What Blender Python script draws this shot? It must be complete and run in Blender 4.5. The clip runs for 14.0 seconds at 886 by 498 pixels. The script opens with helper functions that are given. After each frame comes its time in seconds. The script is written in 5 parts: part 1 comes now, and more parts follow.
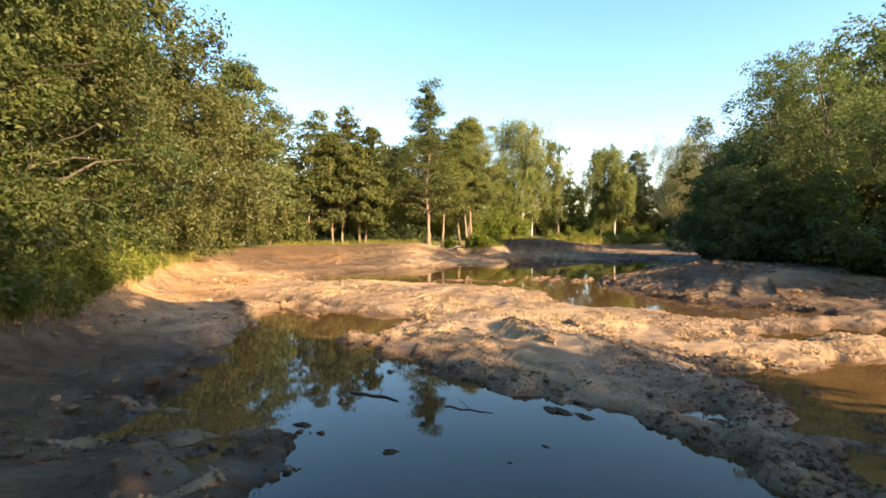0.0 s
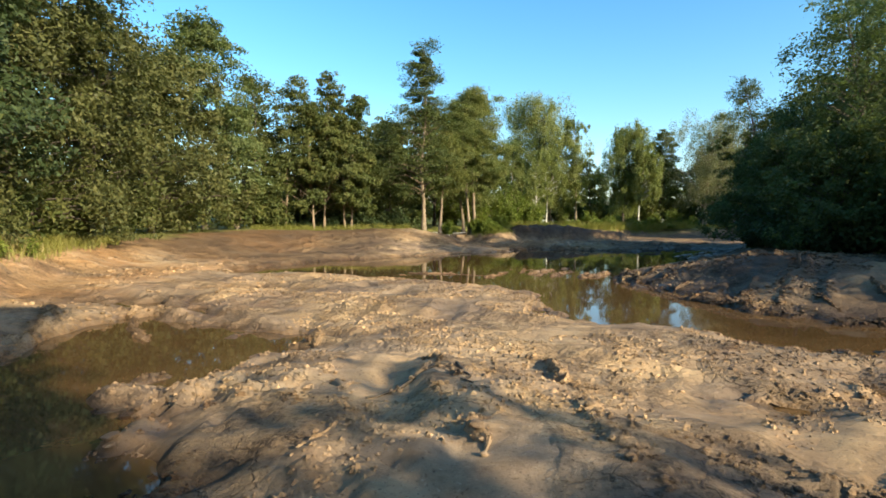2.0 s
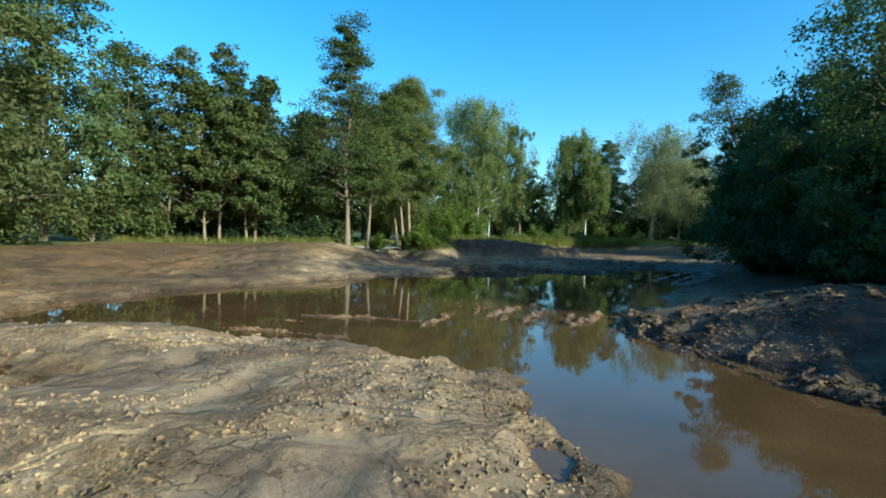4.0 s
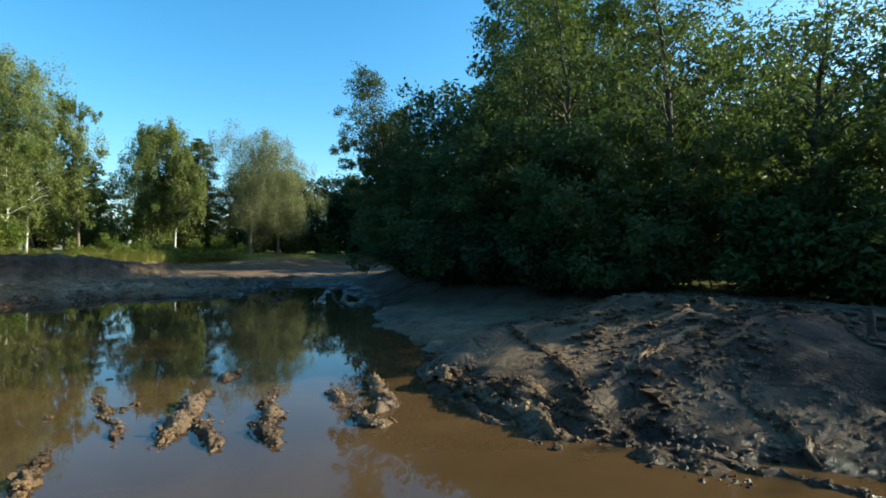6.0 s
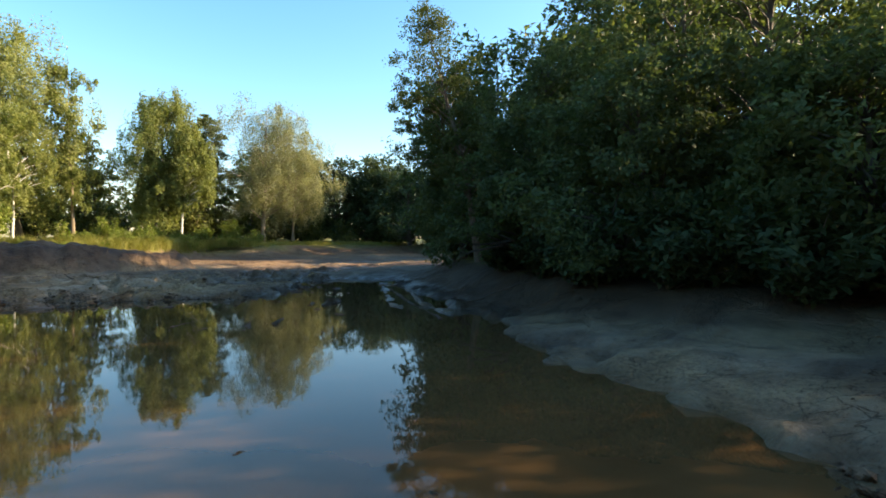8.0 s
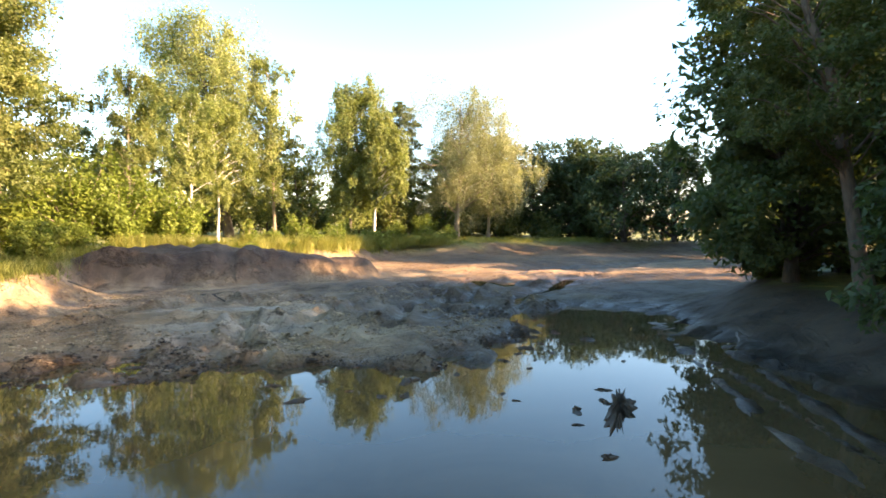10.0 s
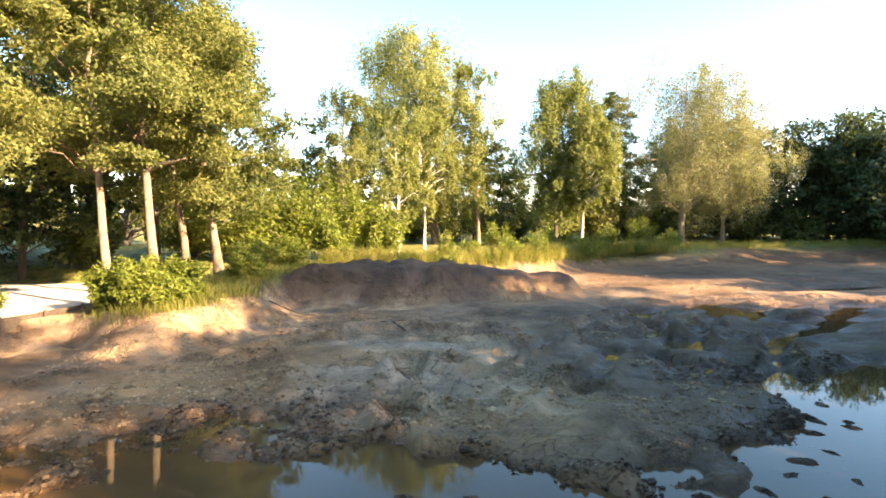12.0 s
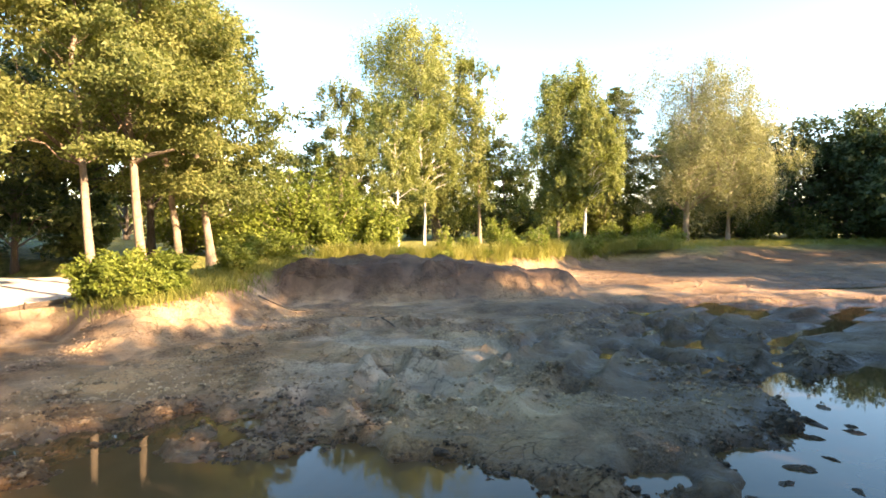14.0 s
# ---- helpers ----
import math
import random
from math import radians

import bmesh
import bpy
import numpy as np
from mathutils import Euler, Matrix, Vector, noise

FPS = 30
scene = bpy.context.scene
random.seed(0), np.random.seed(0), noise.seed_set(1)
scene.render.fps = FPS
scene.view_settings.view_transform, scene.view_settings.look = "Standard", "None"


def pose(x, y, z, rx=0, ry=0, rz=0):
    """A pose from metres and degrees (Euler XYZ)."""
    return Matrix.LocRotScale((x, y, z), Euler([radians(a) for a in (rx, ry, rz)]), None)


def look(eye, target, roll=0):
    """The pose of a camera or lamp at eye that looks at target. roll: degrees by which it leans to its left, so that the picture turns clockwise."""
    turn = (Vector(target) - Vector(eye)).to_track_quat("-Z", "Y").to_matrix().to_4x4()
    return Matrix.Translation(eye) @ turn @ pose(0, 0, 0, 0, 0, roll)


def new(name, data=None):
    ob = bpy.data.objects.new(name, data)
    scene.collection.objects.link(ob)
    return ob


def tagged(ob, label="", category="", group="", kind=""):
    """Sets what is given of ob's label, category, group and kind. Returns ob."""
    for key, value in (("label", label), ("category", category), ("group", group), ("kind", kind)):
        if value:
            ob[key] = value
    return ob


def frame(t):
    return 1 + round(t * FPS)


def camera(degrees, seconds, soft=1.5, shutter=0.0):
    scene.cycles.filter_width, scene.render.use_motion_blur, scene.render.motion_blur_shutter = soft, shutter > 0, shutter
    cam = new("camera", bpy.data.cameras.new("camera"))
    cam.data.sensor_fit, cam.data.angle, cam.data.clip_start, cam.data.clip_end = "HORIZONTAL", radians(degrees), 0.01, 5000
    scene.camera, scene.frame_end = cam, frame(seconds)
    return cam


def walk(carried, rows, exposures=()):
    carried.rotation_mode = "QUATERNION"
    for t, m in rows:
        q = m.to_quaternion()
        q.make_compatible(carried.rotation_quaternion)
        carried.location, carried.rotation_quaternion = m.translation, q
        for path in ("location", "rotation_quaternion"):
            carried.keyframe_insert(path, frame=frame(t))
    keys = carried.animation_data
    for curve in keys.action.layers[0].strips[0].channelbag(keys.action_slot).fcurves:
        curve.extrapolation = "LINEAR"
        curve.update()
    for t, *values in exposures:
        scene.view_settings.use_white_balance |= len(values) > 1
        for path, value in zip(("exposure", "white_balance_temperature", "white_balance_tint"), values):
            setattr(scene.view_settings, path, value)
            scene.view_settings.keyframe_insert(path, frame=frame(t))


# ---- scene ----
cam = camera(80.5, 14.0, 1.7, 0.03)
PATH = [
    (0, (0.751, 1.187, 2.226), (0.67, 3.184, 2.163), 0.0),
    (0.5, (1.385, 2.385, 2.144), (1.312, 4.383, 2.095), 0.2),
    (1, (1.83, 3.732, 2.038), (1.665, 5.724, 1.98), 0.1),
    (1.5, (2.136, 5.164, 1.935), (1.97, 7.155, 1.838), -0.1),
    (2, (2.311, 6.67, 1.912), (2.151, 8.66, 1.805), 0.2),
    (2.2, (2.362, 7.322, 1.942), (2.206, 9.314, 1.841), 0.5),
    (4.3, (2.266, 14.345, 1.987), (2.486, 16.332, 1.94), 1.1),
    (4.5, (2.211, 15.081, 2.005), (2.766, 17.002, 1.967), 0.9),
    (5, (2.038, 16.939, 2.007), (3.456, 18.349, 1.99), 0.9),
    (5.5, (2.006, 18.712, 1.947), (3.472, 20.073, 1.945), 0.6),
    (6, (2.126, 20.585, 1.779), (3.591, 21.948, 1.793), 0.3),
    (6.5, (2.397, 22.357, 1.621), (3.86, 23.721, 1.622), -0.1),
    (7, (2.812, 24.09, 1.531), (4.275, 25.454, 1.511), -0.1),
    (7.2, (3.004, 24.682, 1.51), (4.467, 26.046, 1.489), -0.0),
    (9.3, (6.134, 31.011, 2.117), (7.556, 32.416, 2.044), 1.3),
    (9.5, (6.601, 32.179, 2.073), (7.947, 33.657, 2.009), 1.1),
    (10, (7.47, 33.779, 2.183), (8.368, 35.565, 2.112), 0.3),
    (10.5, (8.071, 34.921, 2.307), (8.352, 36.9, 2.241), -0.4),
    (11, (8.397, 35.562, 2.485), (8.576, 37.553, 2.428), -0.5),
    (11.5, (8.581, 35.895, 2.632), (8.731, 37.889, 2.571), -0.6),
    (12, (8.684, 36.041, 2.722), (8.813, 38.035, 2.647), -0.6),
    (12.5, (8.816, 36.149, 2.734), (8.932, 38.144, 2.653), -0.5),
    (13, (8.93, 36.253, 2.702), (9.039, 38.248, 2.619), -0.5),
    (13.5, (9.008, 36.343, 2.666), (9.115, 38.339, 2.581), -0.4),
    (14, (9.059, 36.392, 2.621), (9.167, 38.387, 2.537), -0.3),
]
walk(cam, [(t, look(eye, target, roll)) for t, eye, target, roll in PATH],
     exposures=[(0, 1.9, 7350, 25), (0.6, 1.62, 6800, 20), (0.9, 1.47, 6400, 17), (1.6, 1.3, 6050, 12), (2.2, 1.2, 5900, 7), (4.3, 0.88, 4650, -8), (4.6, 0.88, 4750, -7), (5, 0.98, 5050, -3), (5.6, 1.02, 5150, -1), (7.2, 1.15, 6150, 8),
                (9.3, 2.85, 7250, 28), (10.5, 2.82, 7500, 29), (14, 2.78, 7500, 29)])

# ---- light: a low evening sun and a clear sky ----
SUN_WAY = Vector((0.81, -0.585, 0)).normalized()
SUN_UP = radians(23.6)
world = bpy.data.worlds.new("evening_sky")
scene.world = world
world.use_nodes = True
wn = world.node_tree
sky = wn.nodes.new("ShaderNodeTexSky")
sky.sky_type, sky.sun_disc = "NISHITA", False
sky.sun_elevation = SUN_UP
sky.sun_rotation = math.atan2(SUN_WAY.x, SUN_WAY.y)
sky.air_density, sky.dust_density, sky.ozone_density = 1.0, 1.0, 1.0
rich = wn.nodes.new("ShaderNodeHueSaturation")
rich.inputs["Hue"].default_value, rich.inputs["Saturation"].default_value = 0.487, 1.33
wn.links.new(sky.outputs[0], rich.inputs["Color"])
wn.links.new(rich.outputs[0], wn.nodes["Background"].inputs[0])
wn.nodes["Background"].inputs[1].default_value = 0.12
sun_data = bpy.data.lights.new("sun", "SUN")
sun_data.energy, sun_data.angle, sun_data.color = 5.0, radians(0.6), (1.0, 0.83, 0.53)
sun = new("sun", sun_data)
way = Vector((SUN_WAY.x * math.cos(SUN_UP), SUN_WAY.y * math.cos(SUN_UP), math.sin(SUN_UP)))
sun.matrix_world = look(way * 60, (0, 0, 0))

# ---- mesh helpers ----
rng = np.random.default_rng(11)


def mesh_of(name, verts, faces, material, smooth=False):
    """A mesh from arrays of vertices and of equal-sided faces."""
    verts, faces = np.asarray(verts, np.float32), np.asarray(faces, np.int32)
    me = bpy.data.meshes.new(name)
    n, k = faces.shape
    me.vertices.add(len(verts))
    me.vertices.foreach_set("co", verts.ravel())
    me.loops.add(n * k)
    me.loops.foreach_set("vertex_index", faces.ravel())
    me.polygons.add(n)
    me.polygons.foreach_set("loop_start", np.arange(0, n * k, k, dtype=np.int32))
    me.polygons.foreach_set("loop_total", np.full(n, k, np.int32))
    me.polygons.foreach_set("use_smooth", np.full(n, smooth))
    me.update(calc_edges=True)
    me.materials.append(material)
    return me


def part(name, me, parent, label="", kind=""):
    ob = new(name, me)
    ob.parent = parent
    return tagged(ob, label=label, kind=kind)


def holder(name, x, y, z, turn=0.0):
    ob = new(name)
    ob.empty_display_size = 0.3
    ob.matrix_world = pose(x, y, z, 0, 0, turn)
    return ob


def tube(points, radii, sides=7):
    """A tapered tube along points; quads."""
    points, radii = np.asarray(points, float), np.asarray(radii, float)
    along = np.gradient(points, axis=0)
    along /= np.linalg.norm(along, axis=1)[:, None] + 1e-9
    ref = np.where(np.abs(along[:, 2:3]) > 0.9, [[1.0, 0, 0]], [[0, 0, 1.0]])
    u = np.cross(along, ref)
    u /= np.linalg.norm(u, axis=1)[:, None] + 1e-9
    v = np.cross(along, u)
    a = np.linspace(0, 2 * np.pi, sides, endpoint=False)
    ring = points[:, None] + radii[:, None, None] * (np.cos(a)[None, :, None] * u[:, None] + np.sin(a)[None, :, None] * v[:, None])
    n = len(points)
    i, j = np.meshgrid(np.arange(n - 1), np.arange(sides), indexing="ij")
    k = (j + 1) % sides
    quads = np.stack([i * sides + j, i * sides + k, (i + 1) * sides + k, (i + 1) * sides + j], -1).reshape(-1, 4)
    return ring.reshape(-1, 3), quads


def joined(pieces):
    verts, faces, at = [], [], 0
    for v, f in pieces:
        verts.append(v)
        faces.append(np.asarray(f) + at)
        at += len(v)
    return np.concatenate(verts), np.concatenate(faces)


_lattice = np.random.default_rng(5).random((256, 256))


def value_noise(x, y):
    xi, yi = np.floor(x).astype(int), np.floor(y).astype(int)
    fx, fy = x - xi, y - yi
    fx, fy = fx * fx * (3 - 2 * fx), fy * fy * (3 - 2 * fy)
    x0, x1, y0, y1 = xi % 256, (xi + 1) % 256, yi % 256, (yi + 1) % 256
    low = _lattice[x0, y0] * (1 - fx) + _lattice[x1, y0] * fx
    high = _lattice[x0, y1] * (1 - fx) + _lattice[x1, y1] * fx
    return (low * (1 - fy) + high * fy) * 2 - 1


def fbm(x, y, size, octaves=4, shift=0.0):
    out, amp, f = 0.0, 1.0, 1.0 / size
    for o in range(octaves):
        out = out + amp * value_noise(x * f + 17.3 * o + shift, y * f - 9.1 * o + shift * 1.7)
        amp, f = amp * 0.5, f * 2.03
    return out


def smooth01(t):
    t = np.clip(t, 0, 1)
    return t * t * (3 - 2 * t)


def polygon_distance(x, y, ring):
    """Distance to a closed ring of (x, y, ...), positive inside, and the ring's further values at the nearest place."""
    ring = np.asarray(ring, float)
    best = np.full(x.shape, 1e18)
    extra = np.zeros(x.shape + (ring.shape[1] - 2,))
    inside = np.zeros(x.shape, bool)
    for a, b in zip(ring, np.roll(ring, -1, 0)):
        dx, dy = b[0] - a[0], b[1] - a[1]
        t = np.clip(((x - a[0]) * dx + (y - a[1]) * dy) / (dx * dx + dy * dy), 0, 1)
        d = (x - a[0] - t * dx) ** 2 + (y - a[1] - t * dy) ** 2
        nearer = d < best
        best = np.where(nearer, d, best)
        if extra.shape[-1]:
            extra = np.where(nearer[..., None], a[2:] + t[..., None] * (b[2:] - a[2:]), extra)
        inside ^= ((a[1] > y) != (b[1] > y)) & (x < (b[0] - a[0]) * (y - a[1]) / (b[1] - a[1] + 1e-12) + a[0])
    return np.where(inside, 1, -1) * np.sqrt(best), extra


# ---- the lie of the land ----
# rim of the drained pond: x, y, height of the bank's top, width of its slope
RIM_WEST = [(-5.2, -8, 0.9, 2.5), (-6.3, 5, 0.9, 2.0), (-7.2, 9.5, 0.9, 1.9), (-8.6, 13, 1.0, 2.0), (-10.2, 17.5, 1.0, 2.0),
            (-12.2, 22, 0.95, 2.4), (-13.2, 27, 1.0, 3.5), (-13.6, 33, 1.2, 6.0), (-12.6, 39.5, 1.3, 8.0), (-9.2, 42.6, 1.2, 9.5),
            (-6, 43.6, 1.35, 9.0), (-3, 44.8, 1.35, 6.0)]
RIM_NORTH = [(-1.2, 46.4, 0.9, 2.0), (-0.15, 47.8, 0.62, 1.0), (0.45, 49.0, 0.62, 0.8), (1.3, 49.0, 0.9, 1.0), (3.3, 48.0, 0.95, 1.5), (4.1, 49.4, 1.05, 1.4),
             (3.9, 53, 1.2, 1.5), (5, 59.5, 1.2, 2.0), (10.7, 60.5, 1.15, 1.6), (15, 62.5, 1.1, 1.3), (18.5, 66.5, 1.1, 1.0),
             (21.5, 69.5, 1.1, 1.0), (26, 69.5, 1.2, 2.5), (35, 72.5, 1.2, 3.0), (46, 72, 1.2, 4.0)]
RIM_EAST = [(54, 64, 1.2, 4.0), (50, 51, 1.2, 4.0), (37, 45, 1.1, 3.0), (25, 43.5, 1.0, 2.5), (21.6, 42.0, 0.9, 2.4),
            (19.4, 39.1, 0.9, 2.4), (17.7, 36.2, 0.9, 2.4), (16.3, 33.3, 0.9, 2.6), (15.2, 29.5, 0.9, 3.2), (15.8, 25.5, 0.9, 4.0),
            (19, 22.5, 0.9, 4.0), (23, 17, 0.9, 4.0), (23, 6, 0.9, 4.0), (15, -8, 0.9, 4.0)]
RIM = RIM_WEST + RIM_NORTH + RIM_EAST
CHANNEL_SOUTH = [(-7.2, 24.6), (-5.6, 23.9), (-2.6, 24.1), (-0.2, 22.1), (1.3, 22.4), (2.2, 21.7), (3.6, 19.9), (3.5, 18.5), (3.8, 17.1),
                 (5.7, 16.0), (7.6, 14.6), (9.5, 14.4), (10.8, 15.9), (8.4, 17.1), (7.9, 18.4)]
CHANNEL_EAST = [(7.5, 20.2), (7.1, 21.6), (6.9, 23.3), (6.9, 24.4), (7.6, 25.8), (8.8, 27.0), (10.6, 30.2), (12.0, 32.4), (13.3, 34.2),
                (14.7, 36.4), (15.9, 38.8), (17.2, 41.2), (18.6, 43.2), (18.9, 44.2)]
CHANNEL_NORTH = [(17.4, 45.4), (15.9, 44.8), (14.8, 44.1), (14.2, 43.2), (13.3, 42.1), (12.2, 41.4), (10.6, 41.5), (9.6, 42.0), (8.2, 42.2), (6.5, 42.9),
                 (5.2, 42.8), (4.3, 41.8), (4.1, 39.9), (0.8, 37.7), (-0.2, 36.0), (-2.4, 33.0), (-4.9, 30.8), (-6.6, 27.0)]
CHANNEL = CHANNEL_SOUTH + CHANNEL_EAST + CHANNEL_NORTH
POOL = [(-1.3, -6), (-1.1, 6.3), (-1.9, 8.1), (-1.1, 8.6), (-0.4, 9.9), (0.3, 8.7), (1.1, 8.6), (2.1, 8.3), (2.8, 7.6), (3.1, 6.6),
        (3.7, 5.6), (4.6, 4.2), (4.6, -6)]
# brown shallows beside the pool
SHALLOW = [(-2.9, 6.9), (-3.6, 9.3), (-4.0, 11.9), (-4.6, 14.5), (-4.5, 15.9), (-3.3, 16.2), (-1.6, 15.3), (-0.6, 14.6), (-0.9, 13.2), (-1.7, 12.3),
           (-0.9, 10.7), (-0.3, 9.8), (-0.6, 8.2), (-1.0, 6.6)]
SHALLOW_EAST = [(4.7, 9.8), (6.4, 10.5), (8.6, 10.7), (10.6, 11.6), (13.0, 12.0), (13.5, 8), (11, 4), (7, 3.2), (5.0, 4.4), (4.5, 5.6), (4.4, 6.8), (4.6, 8.2)]
# lesser puddles: x, y, half-length, half-width, turn
PUDDLES = [(3.7, 7.8, 0.32, 0.2, 20), (9.4, 13.0, 2.7, 0.7, 12), (-3.6, 20.2, 1.2, 0.35, 0), (-5.2, 17.6, 1.3, 0.3, -20), (15.3, 48.5, 1.8, 0.36, 83), (20.4, 49.7, 4.6, 0.62, 35), (18.7, 51.9, 1.7, 0.85, 80), (13.4, 46.2, 1.2, 0.2, -50), (21.5, 52.6, 1.6, 0.5, 40), (15.9, 51.6, 1.0, 0.3, 30),
           (4.6, 42.9, 1.6, 0.5, 10), (27, 57, 3.5, 0.25, 12)]
# bucket cuts: x, y, reach, the way across them, spacing
CUTS = [(-0.2, 11.0, 1.4, 0.88, 0.47, 0.42), (1.6, 9.4, 1.0, 0.80, 0.60, 0.5), (-5.0, 17.5, 1.6, 0.7, 0.7, 0.6), (9.2, 43.4, 1.6, 0.86, 0.5, 0.62), (11.4, 47.4, 2.2, 0.75, 0.66, 0.75)]
# low bars between the ruts under the east bank
BARS = [([(20.3, 46.1), (18.0, 43.2), (15.5, 40.05), (13.8, 37.85), (12.9, 36.55), (12.6, 35.9)], 0.19), ([(18.4, 43.1), (16.6, 41.1), (14.9, 39.05)], 0.12), ([(17.2, 41.0), (16.1, 39.45), (14.75, 37.6), (13.75, 36.4), (12.8, 34.5)], 0.15), ([(21.6, 46.4), (20.0, 44.4), (18.6, 42.2)], 0.13)]
# digger tracks: from x, y to x, y, depth
TRACKS = [(-4.5, 17, 6.5, 11.5, 0.05), (0.5, 9, 2.5, 22, 0.04), (-9, 19, -1.0, 12.5, 0.06), (4.5, 45, 12.5, 48.6, 0.09), (13.5, 43.5, 22, 53, 0.11), (7.6, 42.2, 9.6, 50, 0.10), (9.6, 43.0, 16.5, 50.5, 0.10), (11.6, 42.4, 8.0, 50.6, 0.08),
          (14.2, 37.5, 19.5, 47, 0.07), (8.2, 18.2, 14, 24, 0.08), (9.5, 26, 14.8, 23, 0.07), (16, 58.5, 33, 55, 0.08), (3.5, 45, 9, 43.6, 0.05), (-9, 24, -7, 40, 0.07)]
# long heaps of dug mud: from x, y to x, y, half-width, height
HEAPS = [(3.6, 55.0, 13.6, 56.6, 2.1, 1.25), (2.2, 12.0, 4.4, 8.6, 0.9, 0.10), (9.6, 24.2, 13.5, 23.0, 3.2, 0.22), (12.6, 21.9, 14.5, 23.0, 4.9, 0.42)]


def water_distance(x, y):
    """Distance from open water, negative within it."""
    wx = x + 0.35 * fbm(x, y, 2.2, 3) + 0.20 * fbm(x, y, 0.6, 3, 3.0)
    wy = y + 0.35 * fbm(x, y, 2.2, 3, 40.0) + 0.20 * fbm(x, y, 0.6, 3, 13.0)
    d = np.minimum(-polygon_distance(wx, wy, CHANNEL)[0], -polygon_distance(wx, wy, POOL)[0])
    for ring in (SHALLOW, SHALLOW_EAST):
        d = np.minimum(d, np.maximum(-polygon_distance(wx, wy, ring)[0], -0.22 if ring is SHALLOW_EAST else -0.34) + (0.10 if ring is SHALLOW_EAST else 0.08) * fbm(x * 0.6, y * 1.6, 1.1, 3, 23.0))
    for cx, cy, a, b, turn in PUDDLES:
        c, s = math.cos(radians(turn)), math.sin(radians(turn))
        u, v = (wx - cx) * c + (wy - cy) * s, -(wx - cx) * s + (wy - cy) * c
        r = np.sqrt((u / a) ** 2 + (v / b) ** 2)
        d = np.minimum(d, (r - 1) * b)
    return d


def land(x, y):
    """Height of the ground, and how much of it is turf."""
    x, y = np.asarray(x, float), np.asarray(y, float)
    inner, extra = polygon_distance(x + 0.25 * fbm(x, y, 1.8, 3, 7.0), y + 0.25 * fbm(x, y, 1.8, 3, 29.0), RIM)
    top, wide = extra[..., 0], extra[..., 1]
    d = water_distance(x, y)
    bed = np.where(d > 0, 0.27 * (1 - np.exp(-np.maximum(d, 0) / 0.9)) + 0.012 * np.clip(d, 0, 8), -0.3 * (1 - np.exp(np.minimum(d, 0) / 0.7)))
    rough = 0.04 * fbm(x, y, 1.6, 4, 3.0) + 0.030 * fbm(x, y, 0.5, 3, 51.0) * (0.4 + 0.6 * smooth01(fbm(x, y, 3.0, 2, 80.0) + 0.4))
    # clods pushed up in patches
    lumps = np.clip(fbm(x, y, 0.32, 2, 91.0) - 0.15, 0, 1) * smooth01(1.6 * fbm(x, y, 2.4, 2, 15.0) + 0.1) * 0.075
    bed = bed + (rough + lumps) * np.clip(0.35 + d, 0.25, 1.0)
    # crumbled edge: bits of mud break off along the water's edge
    bed = bed + np.exp(-((d - 0.05) / 0.45) ** 2) * ((0.11 + 0.07 * smooth01((y - 39) / 2)) * fbm(x, y, 0.42, 3, 37.0) + 0.008)
    grain = 0.020 * fbm(x, y, 0.24, 2, 27.0) * smooth01(0.7 + 1.3 * fbm(x, y, 2.0, 2, 57.0))
    bed = bed + grain * (d > 0)
    for x0, y0, x1, y1, deep in TRACKS:
        deep = deep * (1.5 if 41 < y0 < 46 else 1.0)
        t = ((x - x0) * (x1 - x0) + (y - y0) * (y1 - y0)) / ((x1 - x0) ** 2 + (y1 - y0) ** 2)
        long = math.hypot(x1 - x0, y1 - y0)
        off = ((x - x0) * (y1 - y0) - (y - y0) * (x1 - x0)) / long + 0.9 * np.sin(t * 2.2) + 0.12 * fbm(x, y, 1.3, 2, 70.0)
        r = np.abs(np.abs(off) - 0.85)
        cleat = 0.75 + 0.25 * np.sin(t * long * 2 * np.pi / 0.42)
        run = smooth01(t * 5) * smooth01((1 - t) * 5) * smooth01(0.9 + fbm(x, y, 1.7, 2, 12.0))
        bed = bed + run * deep * (np.exp(-((r - 0.38) / 0.10) ** 2) * 0.9 - np.exp(-(r / 0.24) ** 4) * cleat)
    for x0, y0, x1, y1, half, tall in HEAPS:
        t = np.clip(((x - x0) * (x1 - x0) + (y - y0) * (y1 - y0)) / ((x1 - x0) ** 2 + (y1 - y0) ** 2), 0, 1)
        r = np.hypot(x - x0 - t * (x1 - x0), y - y0 - t * (y1 - y0)) + 0.25 * fbm(x, y, 1.2, 3, 66.0)
        bed = bed + tall * smooth01(2.1 * (1 - r / half)) * (1 - 0.45 * t ** 3) * (1 + 0.11 * fbm(x, y, 0.6, 3, 97.0) * (tall > 0.3))
    # slanting cuts of the digger's bucket in the smooth wet mud beside the pool
    for cx, cy, reach, ax, ay, gap in CUTS:
        u = (x - cx) * ax + (y - cy) * ay + 0.10 * fbm(x, y, 0.9, 2, 48.0)
        mask = np.exp(-(((x - cx) ** 2 + (y - cy) ** 2) / reach ** 2) ** 2) * smooth01(0.7 + 1.4 * fbm(x, y, 0.9, 2, 61.0))
        bed = bed - 0.075 * mask * np.clip(np.sin(u * 2 * np.pi / gap) - 0.55, 0, 1) / 0.45
